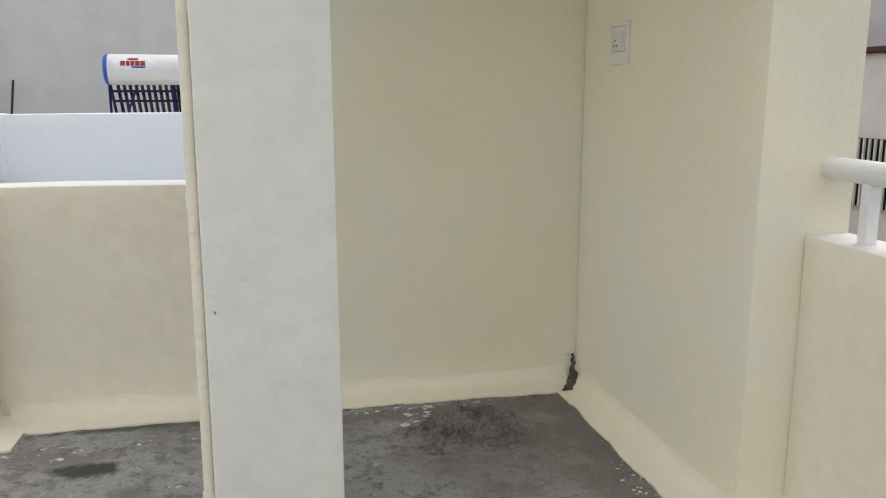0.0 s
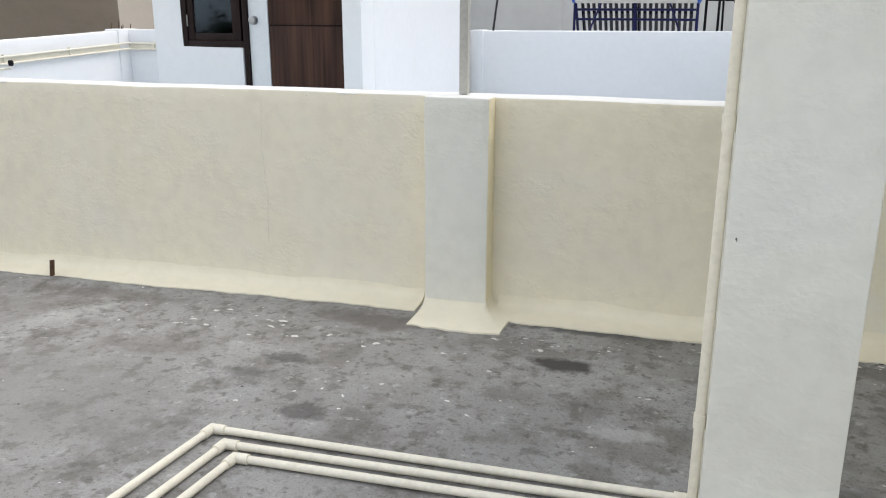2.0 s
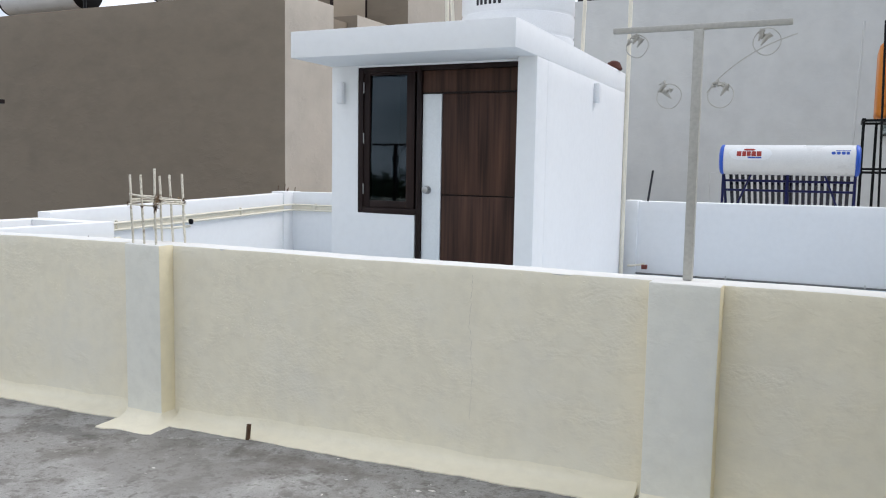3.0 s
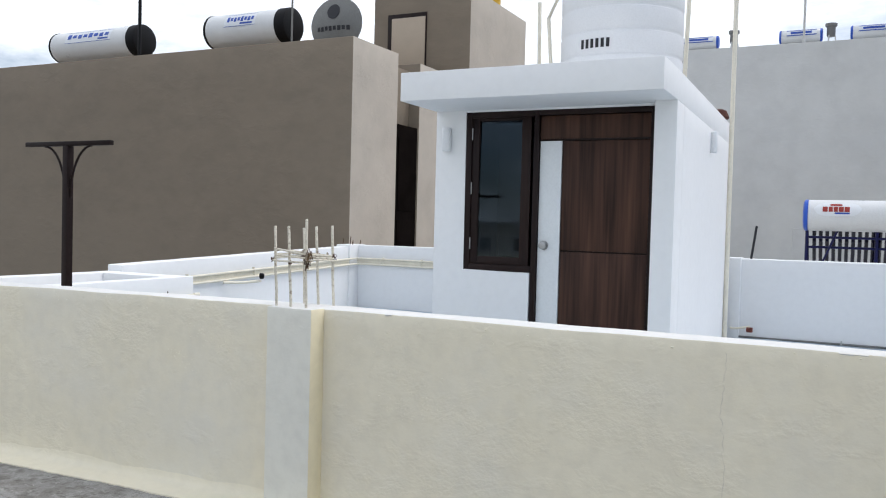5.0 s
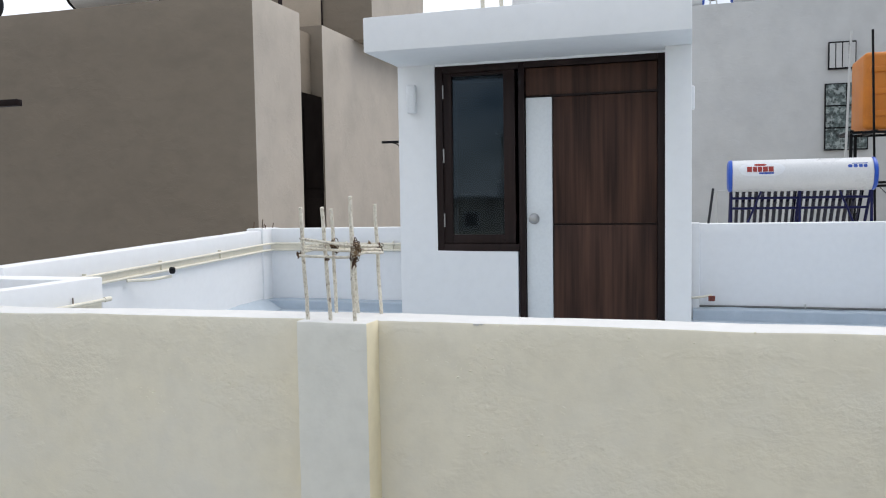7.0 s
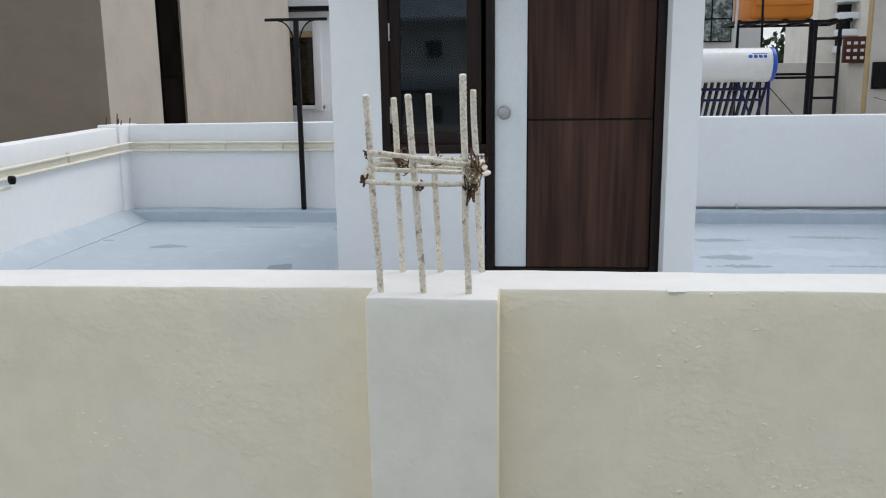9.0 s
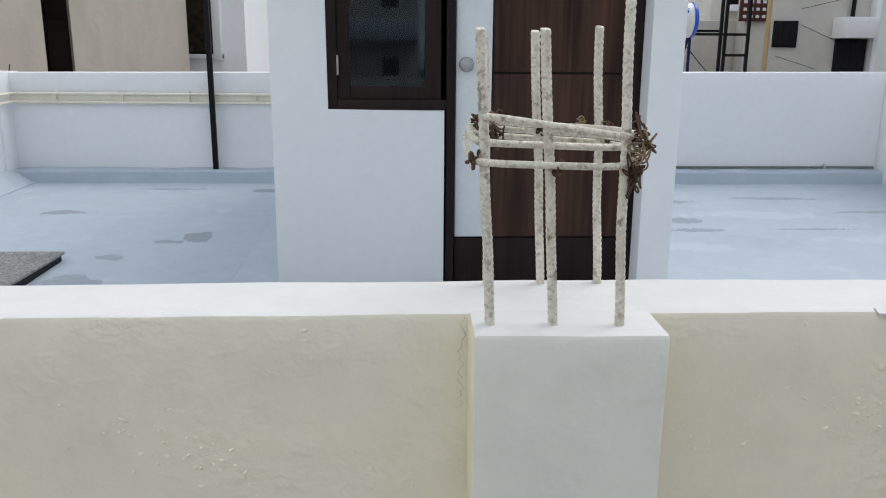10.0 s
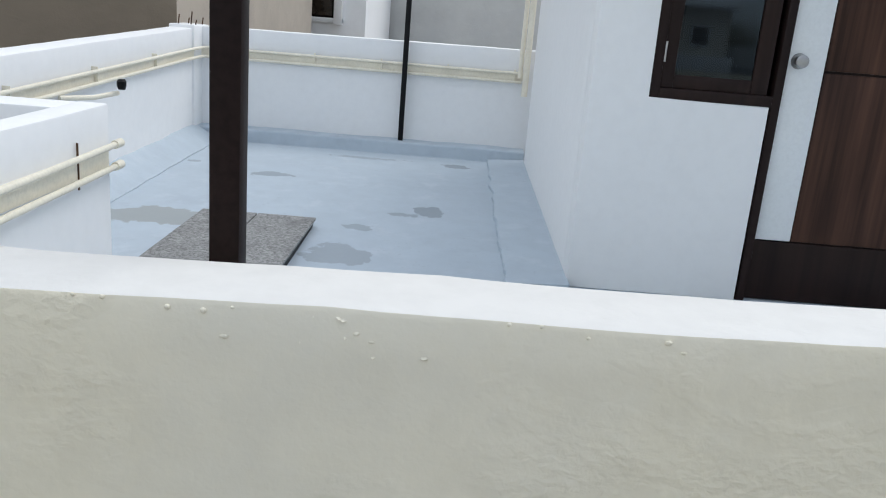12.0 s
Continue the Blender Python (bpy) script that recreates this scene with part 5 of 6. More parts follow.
# ---------------------------------------------------------------- solar water heaters
def heater(at, turn, length, radius, z_axis, cap_mat, drum_label, tubes, frame_mat, label, group, depth=1.15, wide_cap=0.07, detailed=True):
    t = thing("solar_water_heater", label, "water heater", at, turn, group)
    h = length / 2
    left_cap = min(wide_cap, 0.07)
    bm = bmesh.new()
    lathe(bm, [(radius * 0.97, -h + left_cap), (radius, -h + left_cap + 0.01), (radius, h - wide_cap - 0.01), (radius * 0.97, h - wide_cap)], (0, 0, z_axis), 40, "x")
    drum = part("drum", bm, M_DRUM, t)
    for s in (-1, 1):
        bm = bmesh.new()
        lathe(bm, [(0.001, s * h), (radius * 0.8, s * h), (radius * 0.98, s * (h - 0.02)), (radius * 1.02, s * (h - 0.04)), (radius * 1.02, s * (h - (wide_cap if s > 0 else left_cap))), (0.001, s * (h - (wide_cap if s > 0 else left_cap)))], (0, 0, z_axis), 40, "x")
        part("end_cap", bm, cap_mat, t)
    def sticker(parent, x0, x1, a0, a1, r, mat, name, round_ends=False):
        bm = bmesh.new()
        n = 14
        rows = []
        for i in range(n + 1):
            f = i / n
            x = x0 + (x1 - x0) * f
            k = 1.0
            if round_ends:
                e = min(f, 1 - f) * 4
                k = math.sqrt(max(0.02, 1 - (1 - min(1, e)) ** 2))
            am, ah = (a0 + a1) / 2, (a1 - a0) / 2 * k
            rows.append([bm.verts.new((x, -r * math.cos(radians(a)), z_axis + r * math.sin(radians(a)))) for a in [am + ah * j / 3 for j in range(-3, 4)]])
        for p, q in zip(rows, rows[1:]):
            for j in range(6):
                bm.faces.new((p[j], p[j + 1], q[j + 1], q[j]))
        return part(name, bm, mat, parent)
    drum_label(drum, sticker, h, radius)
    for i in range(tubes):
        x = -h + 0.16 + (length - 0.32) * i / (tubes - 1)
        bm = bmesh.new()
        rod(bm, (x, radius * 0.35, z_axis - radius * 0.6), (x, depth, 0.22), 0.029, 8)
        part("tube", bm, M_TUBE, t)
    for x in (-h + 0.06, h - 0.06) + ((0.0,) if detailed else ()):
        bm = bmesh.new()
        rod(bm, (x, -0.02, 0), (x, -0.02, z_axis - radius * 0.9), 0.022, 8)
        part("leg", bm, frame_mat, t)
        bm = bmesh.new()
        rod(bm, (x, 0.06, z_axis - radius), (x, depth + 0.05, 0.1), 0.024, 8)
        part("side_rail", bm, frame_mat, t)
        bm = bmesh.new()
        rod(bm, (x, depth + 0.05, 0), (x, depth + 0.05, 0.2), 0.022, 8)
        part("leg", bm, frame_mat, t)
    if detailed:
        for y, z in ((0.16, z_axis - radius - 0.1), (0.3, z_axis - radius - 0.26), (depth, 0.24)):
            bm = bmesh.new()
            rod(bm, (-h + 0.06, y - 0.05, z), (h - 0.06, y - 0.05, z), 0.02, 8)
            part("cross_rail", bm, frame_mat, t)
        for s in (-1, 1):
            bm = bmesh.new()
            rod(bm, (s * (h - 0.06), -0.02, 0.3), (s * (h - 0.5), -0.02, z_axis - radius * 0.95), 0.016, 8)
            part("brace", bm, frame_mat, t)
    return t


def label_red_oval(drum, sticker, h, r):
    st = sticker(drum, -h + 0.16, -h + 0.82, -2, 50, r + 0.003, M_LABELWHITE, "sticker", True)
    for k, (a, b) in enumerate(((0.0, 0.07), (0.085, 0.14), (0.155, 0.21), (0.225, 0.29), (0.305, 0.37))):
        sticker(st, -h + 0.28 + a, -h + 0.28 + b * 1.02, 13, 33, r + 0.005, M_LABELRED, "lettering_bar")
    sticker(st, -h + 0.38, -h + 0.56, 36, 46, r + 0.005, M_LABELRED, "emblem", True)
    sticker(st, -h + 0.45, -h + 0.66, 5, 11, r + 0.005, M_LABELBLUE, "lettering_bar")
    for a, b in ((0.42, 0.36), (0.345, 0.29), (0.275, 0.22), (0.21, 0.16)):
        sticker(drum, h - a, h - b, 22, 34, r + 0.003, M_LABELBLUE, "small_mark", True)
    sticker(drum, h - 0.36, h - 0.15, 37, 40, r + 0.003, M_LABELBLUE, "small_mark")


def label_blue_box(drum, sticker, h, r):
    st = sticker(drum, -h + 0.5, h - 0.62, 0, 48, r + 0.003, M_LABELWHITE, "sticker")
    w = 2 * h - 1.2
    for k in range(8):
        a = -h + 0.56 + w * k / 8
        sticker(st, a, a + w * 0.09, 16 + 3 * (k % 2), 33 + 4 * (k in (0, 4)), r + 0.006, M_LABELBLUE, "lettering_bar")
    sticker(st, h - 0.95, h - 0.68, 6, 12, r + 0.006, M_LABELBLUE, "lettering_bar")
    for a0, a1 in ((46.5, 48), (0, 1.5)):
        sticker(st, -h + 0.5, h - 0.62, a0, a1, r + 0.006, M_LABELBLUE, "border")


def label_small(drum, sticker, h, r):
    st = sticker(drum, -h + 0.2, h - 0.15, -5, 50, r + 0.004, M_LABELWHITE, "sticker")
    for k in range(7):
        a = -h + 0.3 + (2 * h - 0.6) * k / 7
        sticker(st, a, a + 0.1, 12, 32, r + 0.01, M_LABELBLUE, "lettering_bar")
    for a0, a1 in ((42, 50), (-5, 3)):
        sticker(st, -h + 0.2, h - 0.15, a0, a1, r + 0.01, M_LABELBLUE, "border")


heater((-1.385, 14.55, 0.0), 0, 2.1, 0.243, 1.64, M_BLUECAP, label_red_oval, 20, M_NAVY, "white solar water heater drum with blue caps and navy frame", "solar heaters")
for x0, x1 in ((-16.15, -13.8), (-12.15, -10.35)):
    heater(((x0 + x1) / 2, 11.75, 4.0), 0, x1 - x0, 0.29, 0.66, M_BLACK, label_blue_box, 14, M_BLACK, "white solar water heater drum with black caps on the brown roof", "roof solar heaters", 1.2, 0.22, False)
for x0, x1, z in ((-6.5, -5.35, 6.42), (-3.75, -2.65, 6.42), (-1.98, -0.9, 6.42)):
    heater(((x0 + x1) / 2, 25.0, z), 0, x1 - x0, 0.18, 0.32, M_BLUECAP, label_small, 8, M_NAVY, "small white solar water heater on the grey building", "far solar heaters", 0.9, 0.06, False)

# thin feed pipe beside the large heater
bm = bmesh.new()
sweep(bm, [(-2.46, 14.5, 1.42), (-2.58, 14.5, 1.42), (-2.59, 14.5, 1.05), (-2.56, 14.5, 0.6), (-2.56, 14.5, 0.0)], 0.012, 8)
tagged(finish("feed_pipe", bm, M_GREYWALL), "thin grey feed pipe beside the solar heater", "pipe")
for x, y, h, lean in ((-2.79, 10.62, 0.4, 0.06),):
    bm = bmesh.new()
    rod(bm, (x, REAR + 0.1, 0.95), (x + lean, REAR + 0.1, 1.03 + h), 0.014, 8)
    tagged(finish("thin_rod", bm, M_LABELDARK), "short dark rod leaning on the white parapet", "rod")

# ---------------------------------------------------------------- building behind, with the orange tank
tagged(finish("roof_behind", boxed(-7.2, 1.6, REAR + 0.22, 24.1, -7.5, -0.02), M_GREYWALL), "grey flat roof behind the white parapet", "roof", kind="structure")
gb = thing("grey_building", "tall plain grey rendered building behind the roofs", "building")
part("wall", boxed(-9.5, 2.05, 24.2, 32.0, -7.5, 6.4, 0.02), M_GREYWALL, gb)
part("wall", boxed(-0.8, 1.65, 25.5, 27.5, 6.4, 7.4, 0.02), M_GREYWALL, gb)
gw = part("window", boxed(0.28, 1.3, 24.12, 24.2, 2.45, 4.15, 0.01), M_BLACK, gb, "large window with patterned panes")
for i in range(2):
    for j in range(3):
        part("pane", boxed(0.31 + i * 0.5, 0.77 + i * 0.5, 24.1, 24.13, 2.48 + j * 0.56, 3.0 + j * 0.56), M_FROST, gw)
gw2 = part("window", boxed(0.35, 1.0, 24.12, 24.2, 4.5, 5.2, 0.01), M_BLACK, gb, "dark barred window")
for k in range(4):
    part("pane", boxed(0.38 + k * 0.155, 0.51 + k * 0.155, 24.1, 24.13, 4.54, 5.16), M_GREYWALL, gw2)
for x in (-4.85, -3.1, -1.1):
    bm = bmesh.new()
    sweep(bm, [(x, 24.6, 6.4), (x, 24.6, 8.6)], 0.03, 8)
    tagged(finish("thin_pole", bm, M_GREYWALL), "thin pole on the grey roof", "pole", "roof poles")
for x, z in ((-4.95, 6.42), (-2.45, 6.42)):
    t = thing("roof_motor", "small grey metal unit on the grey roof", "motor", (x, 25.0, z))
    bm = bmesh.new()
    lathe(bm, [(0.001, 0.25), (0.09, 0.25), (0.11, 0.29), (0.11, 0.5), (0.15, 0.53), (0.15, 0.6), (0.001, 0.62)], seg=20)
    part("body", bm, M_DISH, t)
    for a in range(3):
        bm = bmesh.new()
        rod(bm, (0.14 * math.cos(a * 2.1), 0.14 * math.sin(a * 2.1), 0), (0.1 * math.cos(a * 2.1), 0.1 * math.sin(a * 2.1), 0.28), 0.02, 6)
        part("leg", bm, M_GREYWALL, t)
t = thing("black_tank", "low black tank on the grey roof", "water tank", (-7.6, 25.2, 6.4))
bm = bmesh.new()
lathe(bm, [(0.001, 0), (0.55, 0), (0.57, 0.05), (0.57, 0.5), (0.4, 0.72), (0.2, 0.8), (0.001, 0.8)], seg=28)
part("body", bm, M_BLACK, t)

t = thing("orange_tank", "square orange plastic water tank on an iron stand", "water tank", (0.55, 17.55, 2.45))
bm = bmesh.new()
box(bm, -0.65, 0.42, -0.6, 0.6, 0, 1.35, 0.09, 3)
body = part("body", bm, M_ORANGE, t)
for z in (0.28, 0.66, 1.04):
    part("rib", boxed(-0.55, 0.32, -0.63, -0.59, z - 0.05, z + 0.05, 0.014), M_ORANGE, body)
for z in (0.5, 0.88):
    part("mark", boxed(0.1, 0.32, -0.612, -0.596, z - 0.03, z + 0.03), M_LABELDARK, body)
t = thing("tank_stand", "black iron stand with rungs under the orange tank", "stand", (0, 0, 0))
for x, y in ((-0.28, 17.0), (-0.04, 18.0), (0.94, 17.0), (1.02, 17.0), (1.42, 17.0), (1.3, 18.0)):
    part("leg", boxed(x - 0.025, x + 0.025, y - 0.025, y + 0.025, 0, 2.4), M_BLACK, t)
for x0, x1, y, z in ((-0.3, 1.44, 17.0, 1.45), (-0.3, 1.32, 18.0, 1.52), (1.0, 1.42, 17.0, 1.1), (1.0, 1.42, 17.0, 2.1), (-0.3, 1.6, 17.0, 2.39), (-0.3, 1.6, 18.0, 2.39)):
    part("rail", boxed(x0, x1, y - 0.02, y + 0.02, z, z + 0.045), M_BLACK, t)
for x in (-0.28, 0.1, 0.5, 0.9, 1.3, 1.55):
    part("bearer", boxed(x - 0.03, x + 0.03, 16.9, 18.15, 2.4, 2.45), M_BLACK, t)
bm = bmesh.new()
rod(bm, (0.2, 17.05, 1.45), (0.75, 17.05, 0.85), 0.008, 6)
part("stay", bm, M_BLACK, t)
for k, (x, lean) in enumerate(((-0.5, 0.12), (0.05, -0.1))):
    bm = bmesh.new()
    rod(bm, (x, 16.5, 0), (x + lean, 16.5, 4.1), 0.02, 8)
    tagged(finish("thin_pole", bm, (M_GREYWALL, M_BLACK)[k]), "thin pole beside the orange tank", "pole", "roof poles")

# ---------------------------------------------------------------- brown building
# east faces of the brown building take a lighter taupe than the rest
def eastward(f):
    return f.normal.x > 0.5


bb = thing("brown_building", "large brown plastered building with a flat roof", "building")
BX = -8.44
second(part("wall", worn_box(-30.0, BX, 10.64, 12.0, -7.5, 4.1, 0.6, 0.004, None, 0.015), M_BROWN, bb), M_EASTFACE, eastward)
part("wall", boxed(-30.0, BX - 0.75, 12.0, 12.75, -7.5, 3.95, 0.015), M_BROWN, bb)
second(part("wall", worn_box(-30.0, BX, 12.75, 17.9, -7.5, 4.08, 0.6, 0.004, None, 0.015), M_BROWN, bb), M_EASTFACE, eastward)
part("wall", boxed(BX - 0.75, BX - 0.2, 12.0, 12.75, 2.97, 3.95, 0.01), M_BROWN, bb)
# almost flush leaf; the recess's shade is put into its near-black, glossless colour
bd = part("door", boxed(BX - 0.09, BX - 0.03, 12.0, 12.75, -0.5, 2.97, 0.005), M_DARKWOOD, bb, "tall dark wood door blackened for the shade of its recess")
for z0, z1 in ((0.3, 1.4), (1.55, 2.75)):
    part("panel", boxed(BX - 0.03, BX - 0.015, 12.1, 12.65, z0, z1, 0.005), M_DARKWOOD, bd)
second(part("stair_room", worn_box(-10.15, -8.1, 14.0, 16.8, 4.06, 5.68, 0.4, 0.003, None, 0.012), M_BROWN, bb), M_EASTFACE, eastward)
sd = part("door", boxed(-9.83, -9.0, 13.975, 14.02, 4.1, 5.3, 0.004), M_FRAME, bb, "beige door of the roof room")
part("leaf", boxed(-9.74, -9.02, 13.965, 13.98, 4.1, 5.22, 0.004), M_BEIGEDOOR, sd)
t = thing("yellow_tank", "yellow plastic water tank on the brown stair room", "water tank", (-8.65, 15.6, 5.68))
bm = bmesh.new()
lathe(bm, [(0.001, 0), (0.4, 0), (0.42, 0.05), (0.42, 0.7), (0.3, 0.9), (0.001, 0.95)], seg=32)
part("body", bm, M_YELLOW, t)
t = thing("satellite_dish", "dark grey satellite dish on the brown roof edge", "dish", (-9.03, 11.05, 4.06))
bm = bmesh.new()
sheets = []
for back in (0.0, 0.012):
    sheets.append([[bm.verts.new((0.42 * k / 8 * 1.12 * math.cos(a), -0.1 * (1 - (k / 8) ** 2) + back, 0.34 + 0.42 * k / 8 * math.sin(a))) for a in [i * 2 * math.pi / 36 for i in range(36)]] for k in range(1, 9)])
for rings in sheets:
    bm.faces.new(rings[0])
    for a, b in zip(rings, rings[1:]):
        for i in range(36):
            bm.faces.new((a[i], a[(i + 1) % 36], b[(i + 1) % 36], b[i]))
for i in range(36):
    bm.faces.new((sheets[0][-1][i], sheets[0][-1][(i + 1) % 36], sheets[1][-1][(i + 1) % 36], sheets[1][-1][i]))
dish = part("reflector", bm, M_DISH, t)
def dish_y(x, z):
    return -0.1 * (1 - (x / 0.47) ** 2 - ((z - 0.34) / 0.42) ** 2) - 0.008


def dish_patch(name, x0, x1, z0, z1, mat, round_off=False):
    bm = bmesh.new()
    n = 12
    rows = []
    for i in range(n + 1):
        u = i / n * 2 - 1
        k = math.sqrt(max(0.01, 1 - u * u)) if round_off else 1.0
        cz, hz = (z0 + z1) / 2, (z1 - z0) / 2 * k
        x = (x0 + x1) / 2 + (x1 - x0) / 2 * u
        rows.append([bm.verts.new((x, dish_y(x, z) + d, z)) for z, d in ((cz - hz, 0.02), (cz - hz, 0), (cz, 0), (cz + hz, 0), (cz + hz, 0.02))])
    for p, q in zip(rows, rows[1:]):
        for j in range(4):
            bm.faces.new((p[j], p[j + 1], q[j + 1], q[j]))
    return part(name, bm, mat, dish)


dish_patch("emblem", -0.115, 0.115, 0.41, 0.64, M_LABELDARK, True)
for k in range(8):
    dish_patch("lettering_bar", -0.3 + k * 0.077, -0.245 + k * 0.077, 0.24 - 0.01 * (k % 2), 0.3, M_LABELDARK)
bm = bmesh.new()
rod(bm, (0, 0.1, -0.1), (0, 0.06, 0.3), 0.025, 10)
part("mount", bm, M_STEEL, t)
for x, top in ((-9.99, 5.9),):
    bm = bmesh.new()
    rod(bm, (x, 11.2, 4.05), (x, 11.2, top), 0.016, 8)
    tagged(finish("roof_pole", bm, M_DISH), "thin metal pole on the brown roof edge", "pole", "roof poles")
bm = bmesh.new()
for dx, dz in ((-0.12, 0.5), (0.0, 0.6), (0.12, 0.5), (-0.06, 0.4)):
    rod(bm, (-13.48, 11.3, 5.2), (-13.48 + dx, 11.3, 5.2 + dz), 0.018, 6)
rod(bm, (-13.48, 11.3, 4.05), (-13.48, 11.3, 5.25), 0.03, 8)
tagged(finish("lightning_rod", bm, M_BLACK), "dark forked rod on the brown roof", "rod")

# white house seen past the brown one
wh = thing("white_house", "white rendered house beside the brown building", "building")
part("wall", boxed(-12.0, -7.55, 18.6, 24.0, -7.5, 4.4, 0.01), M_WHITE, wh)
ww = part("window", boxed(-8.72, -8.14, 18.57, 18.61, 1.06, 2.52, 0.004), M_DARKWOOD, wh, "tall dark window under an ochre lintel")
part("pane", boxed(-8.68, -8.18, 18.555, 18.572, 1.1, 2.4), M_BRONZE, ww)
part("lintel", boxed(-8.74, -8.12, 18.5, 18.61, 2.4, 2.52, 0.004), M_OCHRE, ww, "ochre painted lintel")
part("jamb", boxed(-8.13, -7.98, 18.42, 18.61, 0.95, 2.75, 0.006), M_WHITE, ww, "white jamb")
part("sill", boxed(-8.78, -7.98, 18.46, 18.61, 0.98, 1.06, 0.006), M_WHITE, ww, "white sill")
part("ledge", boxed(-8.9, -7.55, 18.3, 18.62, 2.9, 2.98, 0.006), M_BLACK, wh, "dark ledge")

# ---------------------------------------------------------------- distance
t = thing("far_wall", "long pale boundary wall beyond the roofs", "wall")
part("wall", boxed(2.05, 7.0, 29.8, 30.1, -7.5, 2.04, 0.02), M_BEIGE, t)
cb = thing("cream_building", "pale beige building with dark window openings", "building", (0.4, 0, 0))
part("wall", boxed(3.5, 8.0, 22.0, 22.19, -7.5, 6.0, 0.01), M_BEIGE, cb)
for x0, x1, z0, z1 in ((3.56, 4.12, 1.24, 1.84), (5.05, 5.78, 0.4, 1.44)):
    w = part("window", boxed(x0, x1, 21.93, 22.02, z0, z1, 0.01), M_BLACK, cb)
    part("pane", boxed(x0 + 0.05, x1 - 0.05, 21.9, 21.94, z0 + 0.05, z1 - 0.05), M_UNLIT_ROOM, w)
    for k in range(3):
        x = x0 + (x1 - x0) * (k + 1) / 4
        part("bar", boxed(x - 0.012, x + 0.012, 21.88, 21.9, z0 + 0.04, z1 - 0.04), M_FRAME, w)
part("balcony", boxed(4.95, 5.78, 21.3, 22.0, 1.46, 1.92, 0.02), M_WHITE, cb)
part("white_pier", boxed(5.8, 6.05, 21.7, 22.0, -7.5, 2.7, 0.02), M_WHITE, cb)
bm = bmesh.new()
rod(bm, (5.35, 21.9, 1.93), (5.42, 21.9, 6.0), 0.05, 8)
part("drain", bm, M_BLACK, cb)
part("edge_strip", boxed(3.455, 3.5, 22.0, 22.2, -7.5, 6.0, 0.005), M_OCHRE, cb, "ochre painted wall edge")
for a, b in (((3.6, 21.85, 1.05), (4.6, 21.87, 0.75)), ((4.1, 21.85, 2.1), (5.4, 21.87, 2.4)), ((4.15, 21.86, 1.75), (5.0, 21.88, 1.4))):
    bm = bmesh.new()
    rod(bm, a, b, 0.007, 6)
    part("cable", bm, M_LABELDARK, cb)
lt = thing("lattice_tower", "narrow tower with a red-brown lattice block panel", "building", (0.5, 0, 0))
part("wall", boxed(5.5, 6.2, 29.0, 29.7, -7.5, 2.75, 0.02), M_BEIGE, lt)
part("screen", boxed(5.28, 6.15, 28.85, 29.0, 2.0, 2.78, 0.01), M_LATTICE, lt)
for i in range(4):
    for j in range(3):
        part("opening", boxed(5.36 + i * 0.2, 5.46 + i * 0.2, 28.82, 28.86, 2.1 + j * 0.22, 2.19 + j * 0.22), M_LABELWHITE, lt)
ab = thing("apartment_block", "pale cream apartment block with stacked balconies", "building")
part("wall", boxed(7.3, 11.5, 36.0, 40.0, -7.5, 4.6, 0.02), M_APART, ab)
part("stair_tower", boxed(8.6, 11.5, 35.2, 36.0, -7.5, 5.6, 0.02), M_APART, ab)
for k in range(4):
    z = 2.55 + k * 0.62
    part("balcony", boxed(7.9, 8.6, 35.4, 36.0, z, z + 0.24, 0.01), M_LABELWHITE, ab)
    part("window", boxed(8.0, 8.5, 35.95, 36.02, z + 0.26, z + 0.56), M_UNLIT_ROOM, ab)


def tree(x, y, base, height, spread, seed):
    rng = random.Random(seed)
    t = thing("tree", "dark green leafy tree in the distance", "tree", (x, y, base), 0, "far trees")
    bm = bmesh.new()
    rod(bm, (0, 0, 0), (0.1, 0, height * 0.55), 0.22, 8, 0.12)
    for k in range(6):
        a = rng.uniform(0, 6.28)
        rod(bm, (0.05, 0, height * (0.35 + 0.03 * k)), (spread * 0.6 * math.cos(a), spread * 0.6 * math.sin(a), height * rng.uniform(0.6, 0.85)), 0.08, 6, 0.03)
    part("trunk", bm, M_BARK, t)
    bm = bmesh.new()
    for _ in range(2200):
        u, v, w = rng.gauss(0, 0.42), rng.gauss(0, 0.42), rng.gauss(0, 0.36)
        p = Vector((u * spread, v * spread, height * (0.72 + 0.28 * w)))
        s = rng.uniform(0.16, 0.4)
        d = Vector((rng.gauss(0, 1), rng.gauss(0, 1), rng.gauss(0, 1))).normalized()
        e = d.orthogonal().normalized()
        f = d.cross(e)
        q = [bm.verts.new(p + e * s), bm.verts.new(p + f * s * 0.6), bm.verts.new(p - e * s), bm.verts.new(p - f * s * 0.6)]
        bm.faces.new(q)
    part("crown", bm, M_LEAF, t, angle=10)


for k, (x, y, h, s) in enumerate(((12.4, 60, 11.9, 1.6), (14.4, 62, 12.4, 1.9), (16.2, 61, 12.5, 1.9), (18.4, 66, 12.2, 2.2))):
    tree(x, y, -7.5, h, s, k + 3)
fb = thing("far_building", "far pale apartment block on the skyline", "building")
part("wall", boxed(19.0, 27.0, 78.0, 86.0, -7.5, 2.6, 0.02), M_BEIGE, fb)
for i in range(4):
    for j in range(3):
        part("window", boxed(19.8 + i * 1.6, 20.7 + i * 1.6, 77.93, 78.02, -4.5 + j * 2.4, -3.2 + j * 2.4), M_LABELDARK, fb)

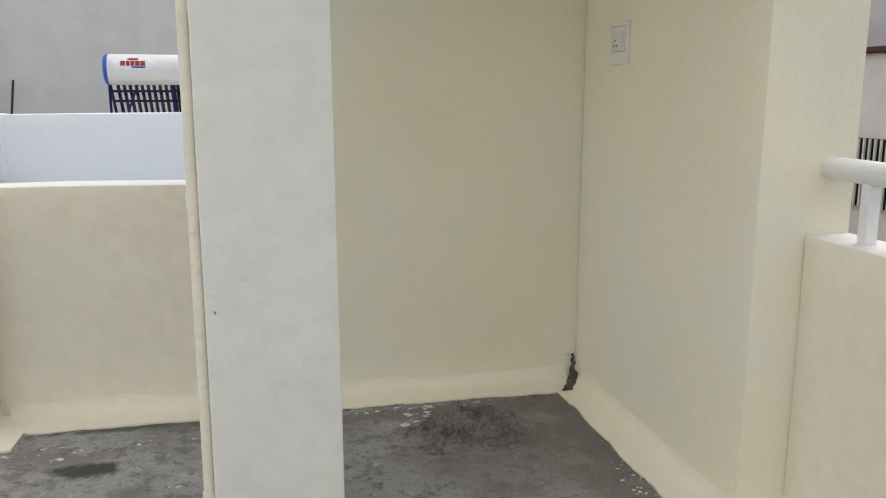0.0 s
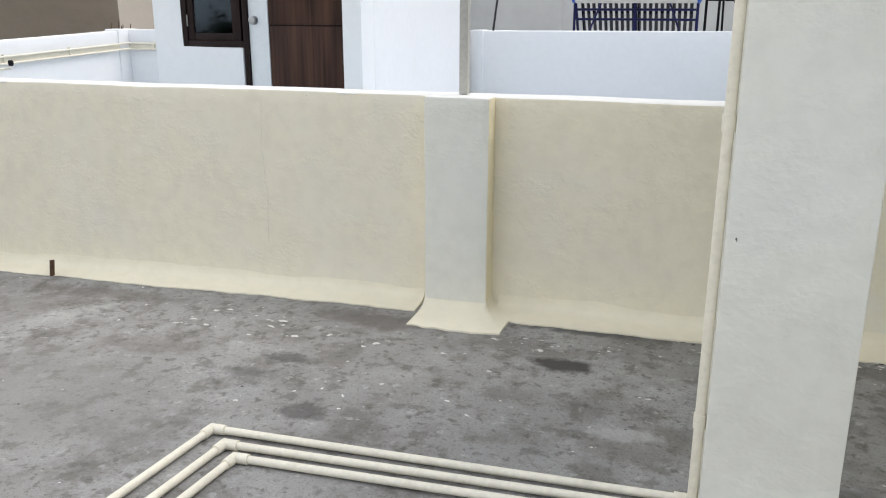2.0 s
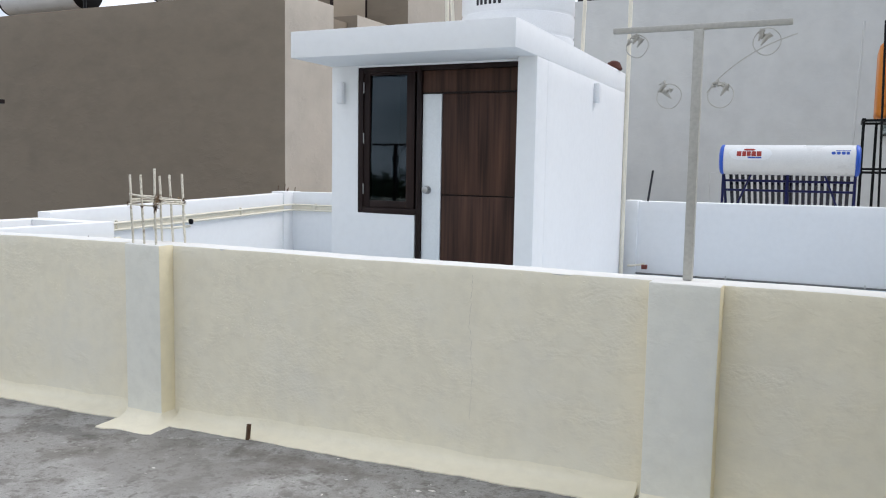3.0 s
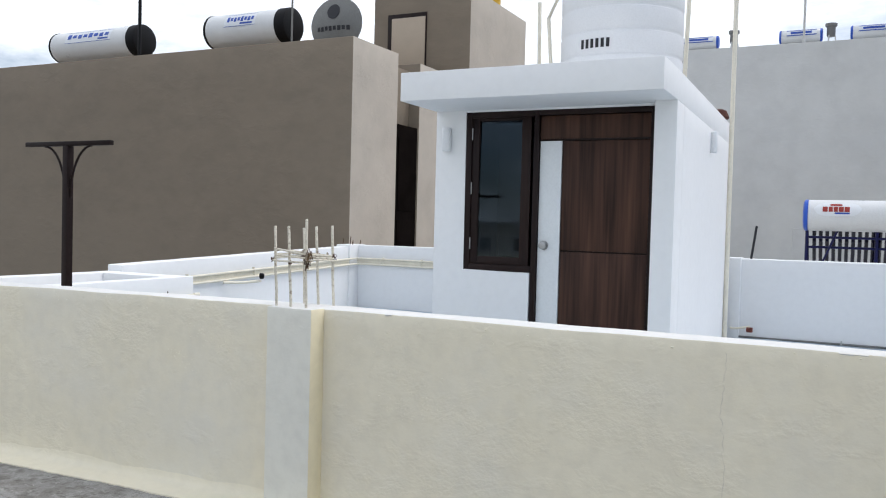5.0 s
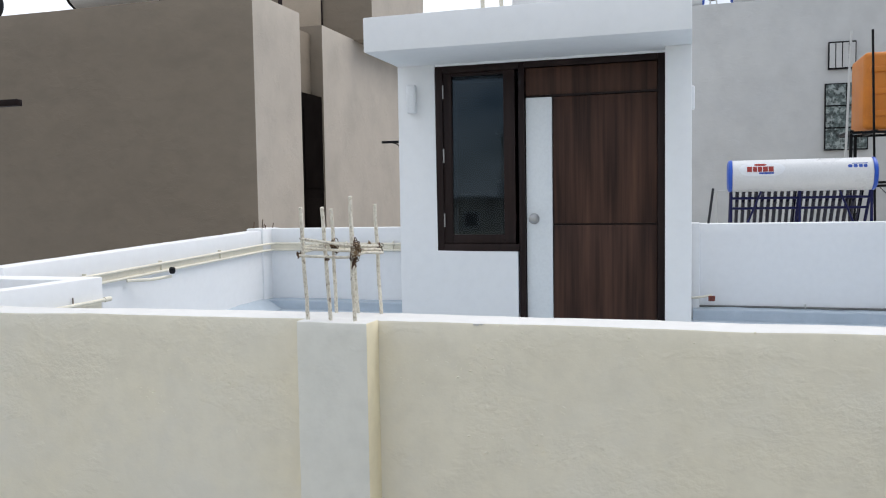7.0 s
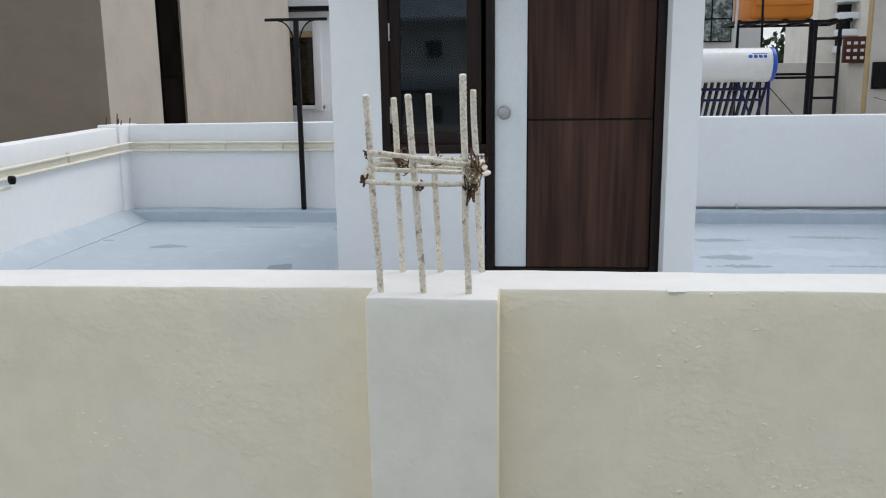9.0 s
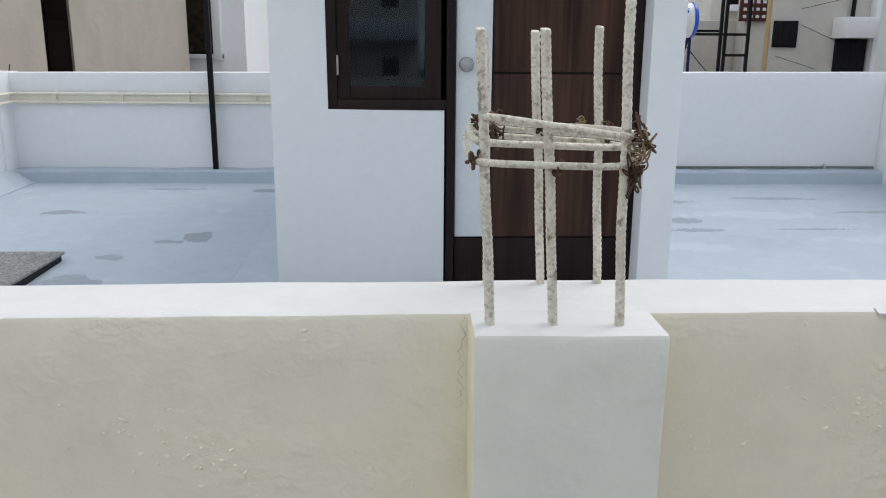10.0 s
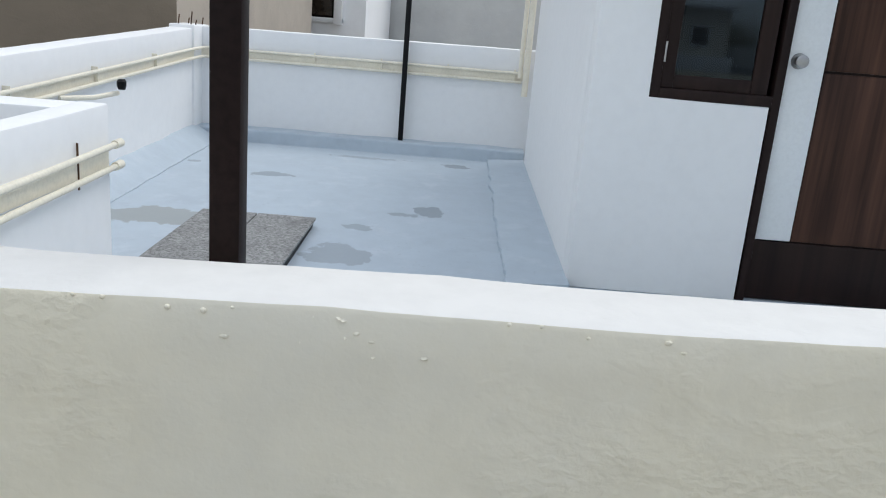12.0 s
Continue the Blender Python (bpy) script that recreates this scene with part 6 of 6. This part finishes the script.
# building to the east, past the handrail
eb = thing("side_building", "pale grey-green building with a barred dark window", "building")
part("wall", boxed(9.0, 16.0, 5.0, 24.0, -7.5, 1.86, 0.02), M_BEIGE, eb)
part("slab_edge", boxed(8.9, 16.0, 4.9, 24.1, 1.86, 1.95, 0.01), M_LATTICE, eb)
part("upper_wall", boxed(10.6, 16.0, 8.0, 24.0, 1.95, 5.5, 0.02), M_GREYWALL, eb)
sw = part("window", boxed(8.94, 9.02, 10.0, 12.4, -0.43, 0.6, 0.005), M_BLACK, eb, "dark window behind iron bars")
for k in range(20):
    y = 10.06 + k * 0.12
    part("bar", boxed(8.9, 8.93, y, y + 0.035, -0.43, 0.6), M_BEIGE, sw)

# ---------------------------------------------------------------- houses across the street, mirrored in the window
def street_house(x, y, w, top, floors, label):
    t = thing("street_house", label, "building", (x, y, -7.5), 0, "houses across the street")
    h = top + 7.5
    part("wall", boxed(-w / 2, w / 2, -7.0, 0, 0, h, 0.02), M_APART, t)
    part("roof", boxed(-w / 2 - 0.2, w / 2 + 0.2, -7.2, 0.25, h, h + 0.18, 0.01), M_WHITE, t)
    for k in range(floors):
        z = h - 1.1 - 2.9 * k
        part("balcony", boxed(-w / 2, w / 2, 0.0, 0.9, z - 1.9, z - 1.0, 0.01), M_WHITE, t)
        n = int(w / 2.2)
        for i in range(n):
            cx = -w / 2 + w * (i + 0.5) / n
            win = part("window", boxed(cx - 0.45, cx + 0.45, -0.02, 0.05, z - 0.6, z + 0.35, 0.01), M_WHITE, t)
            part("pane", boxed(cx - 0.37, cx + 0.37, 0.05, 0.065, z - 0.52, z + 0.27), M_DISH, win)


street_house(-8.0, -26.0, 7.5, 5.2, 3, "pale house with white balconies across the street")
street_house(-18.5, -33.0, 9.0, 2.4, 3, "lower pale house with white balconies across the street")
street_house(2.5, -28.0, 8.0, 3.4, 3, "pale house with a flat white roof across the street")
for k, (x, y, h, s) in enumerate(((-30, -40, 9.6, 2.4), (-34, -44, 10.2, 2.8), (-27, -46, 9.8, 2.6), (-38, -40, 9.4, 2.4))):
    tree(x, y, -7.5, h, s, k + 13)
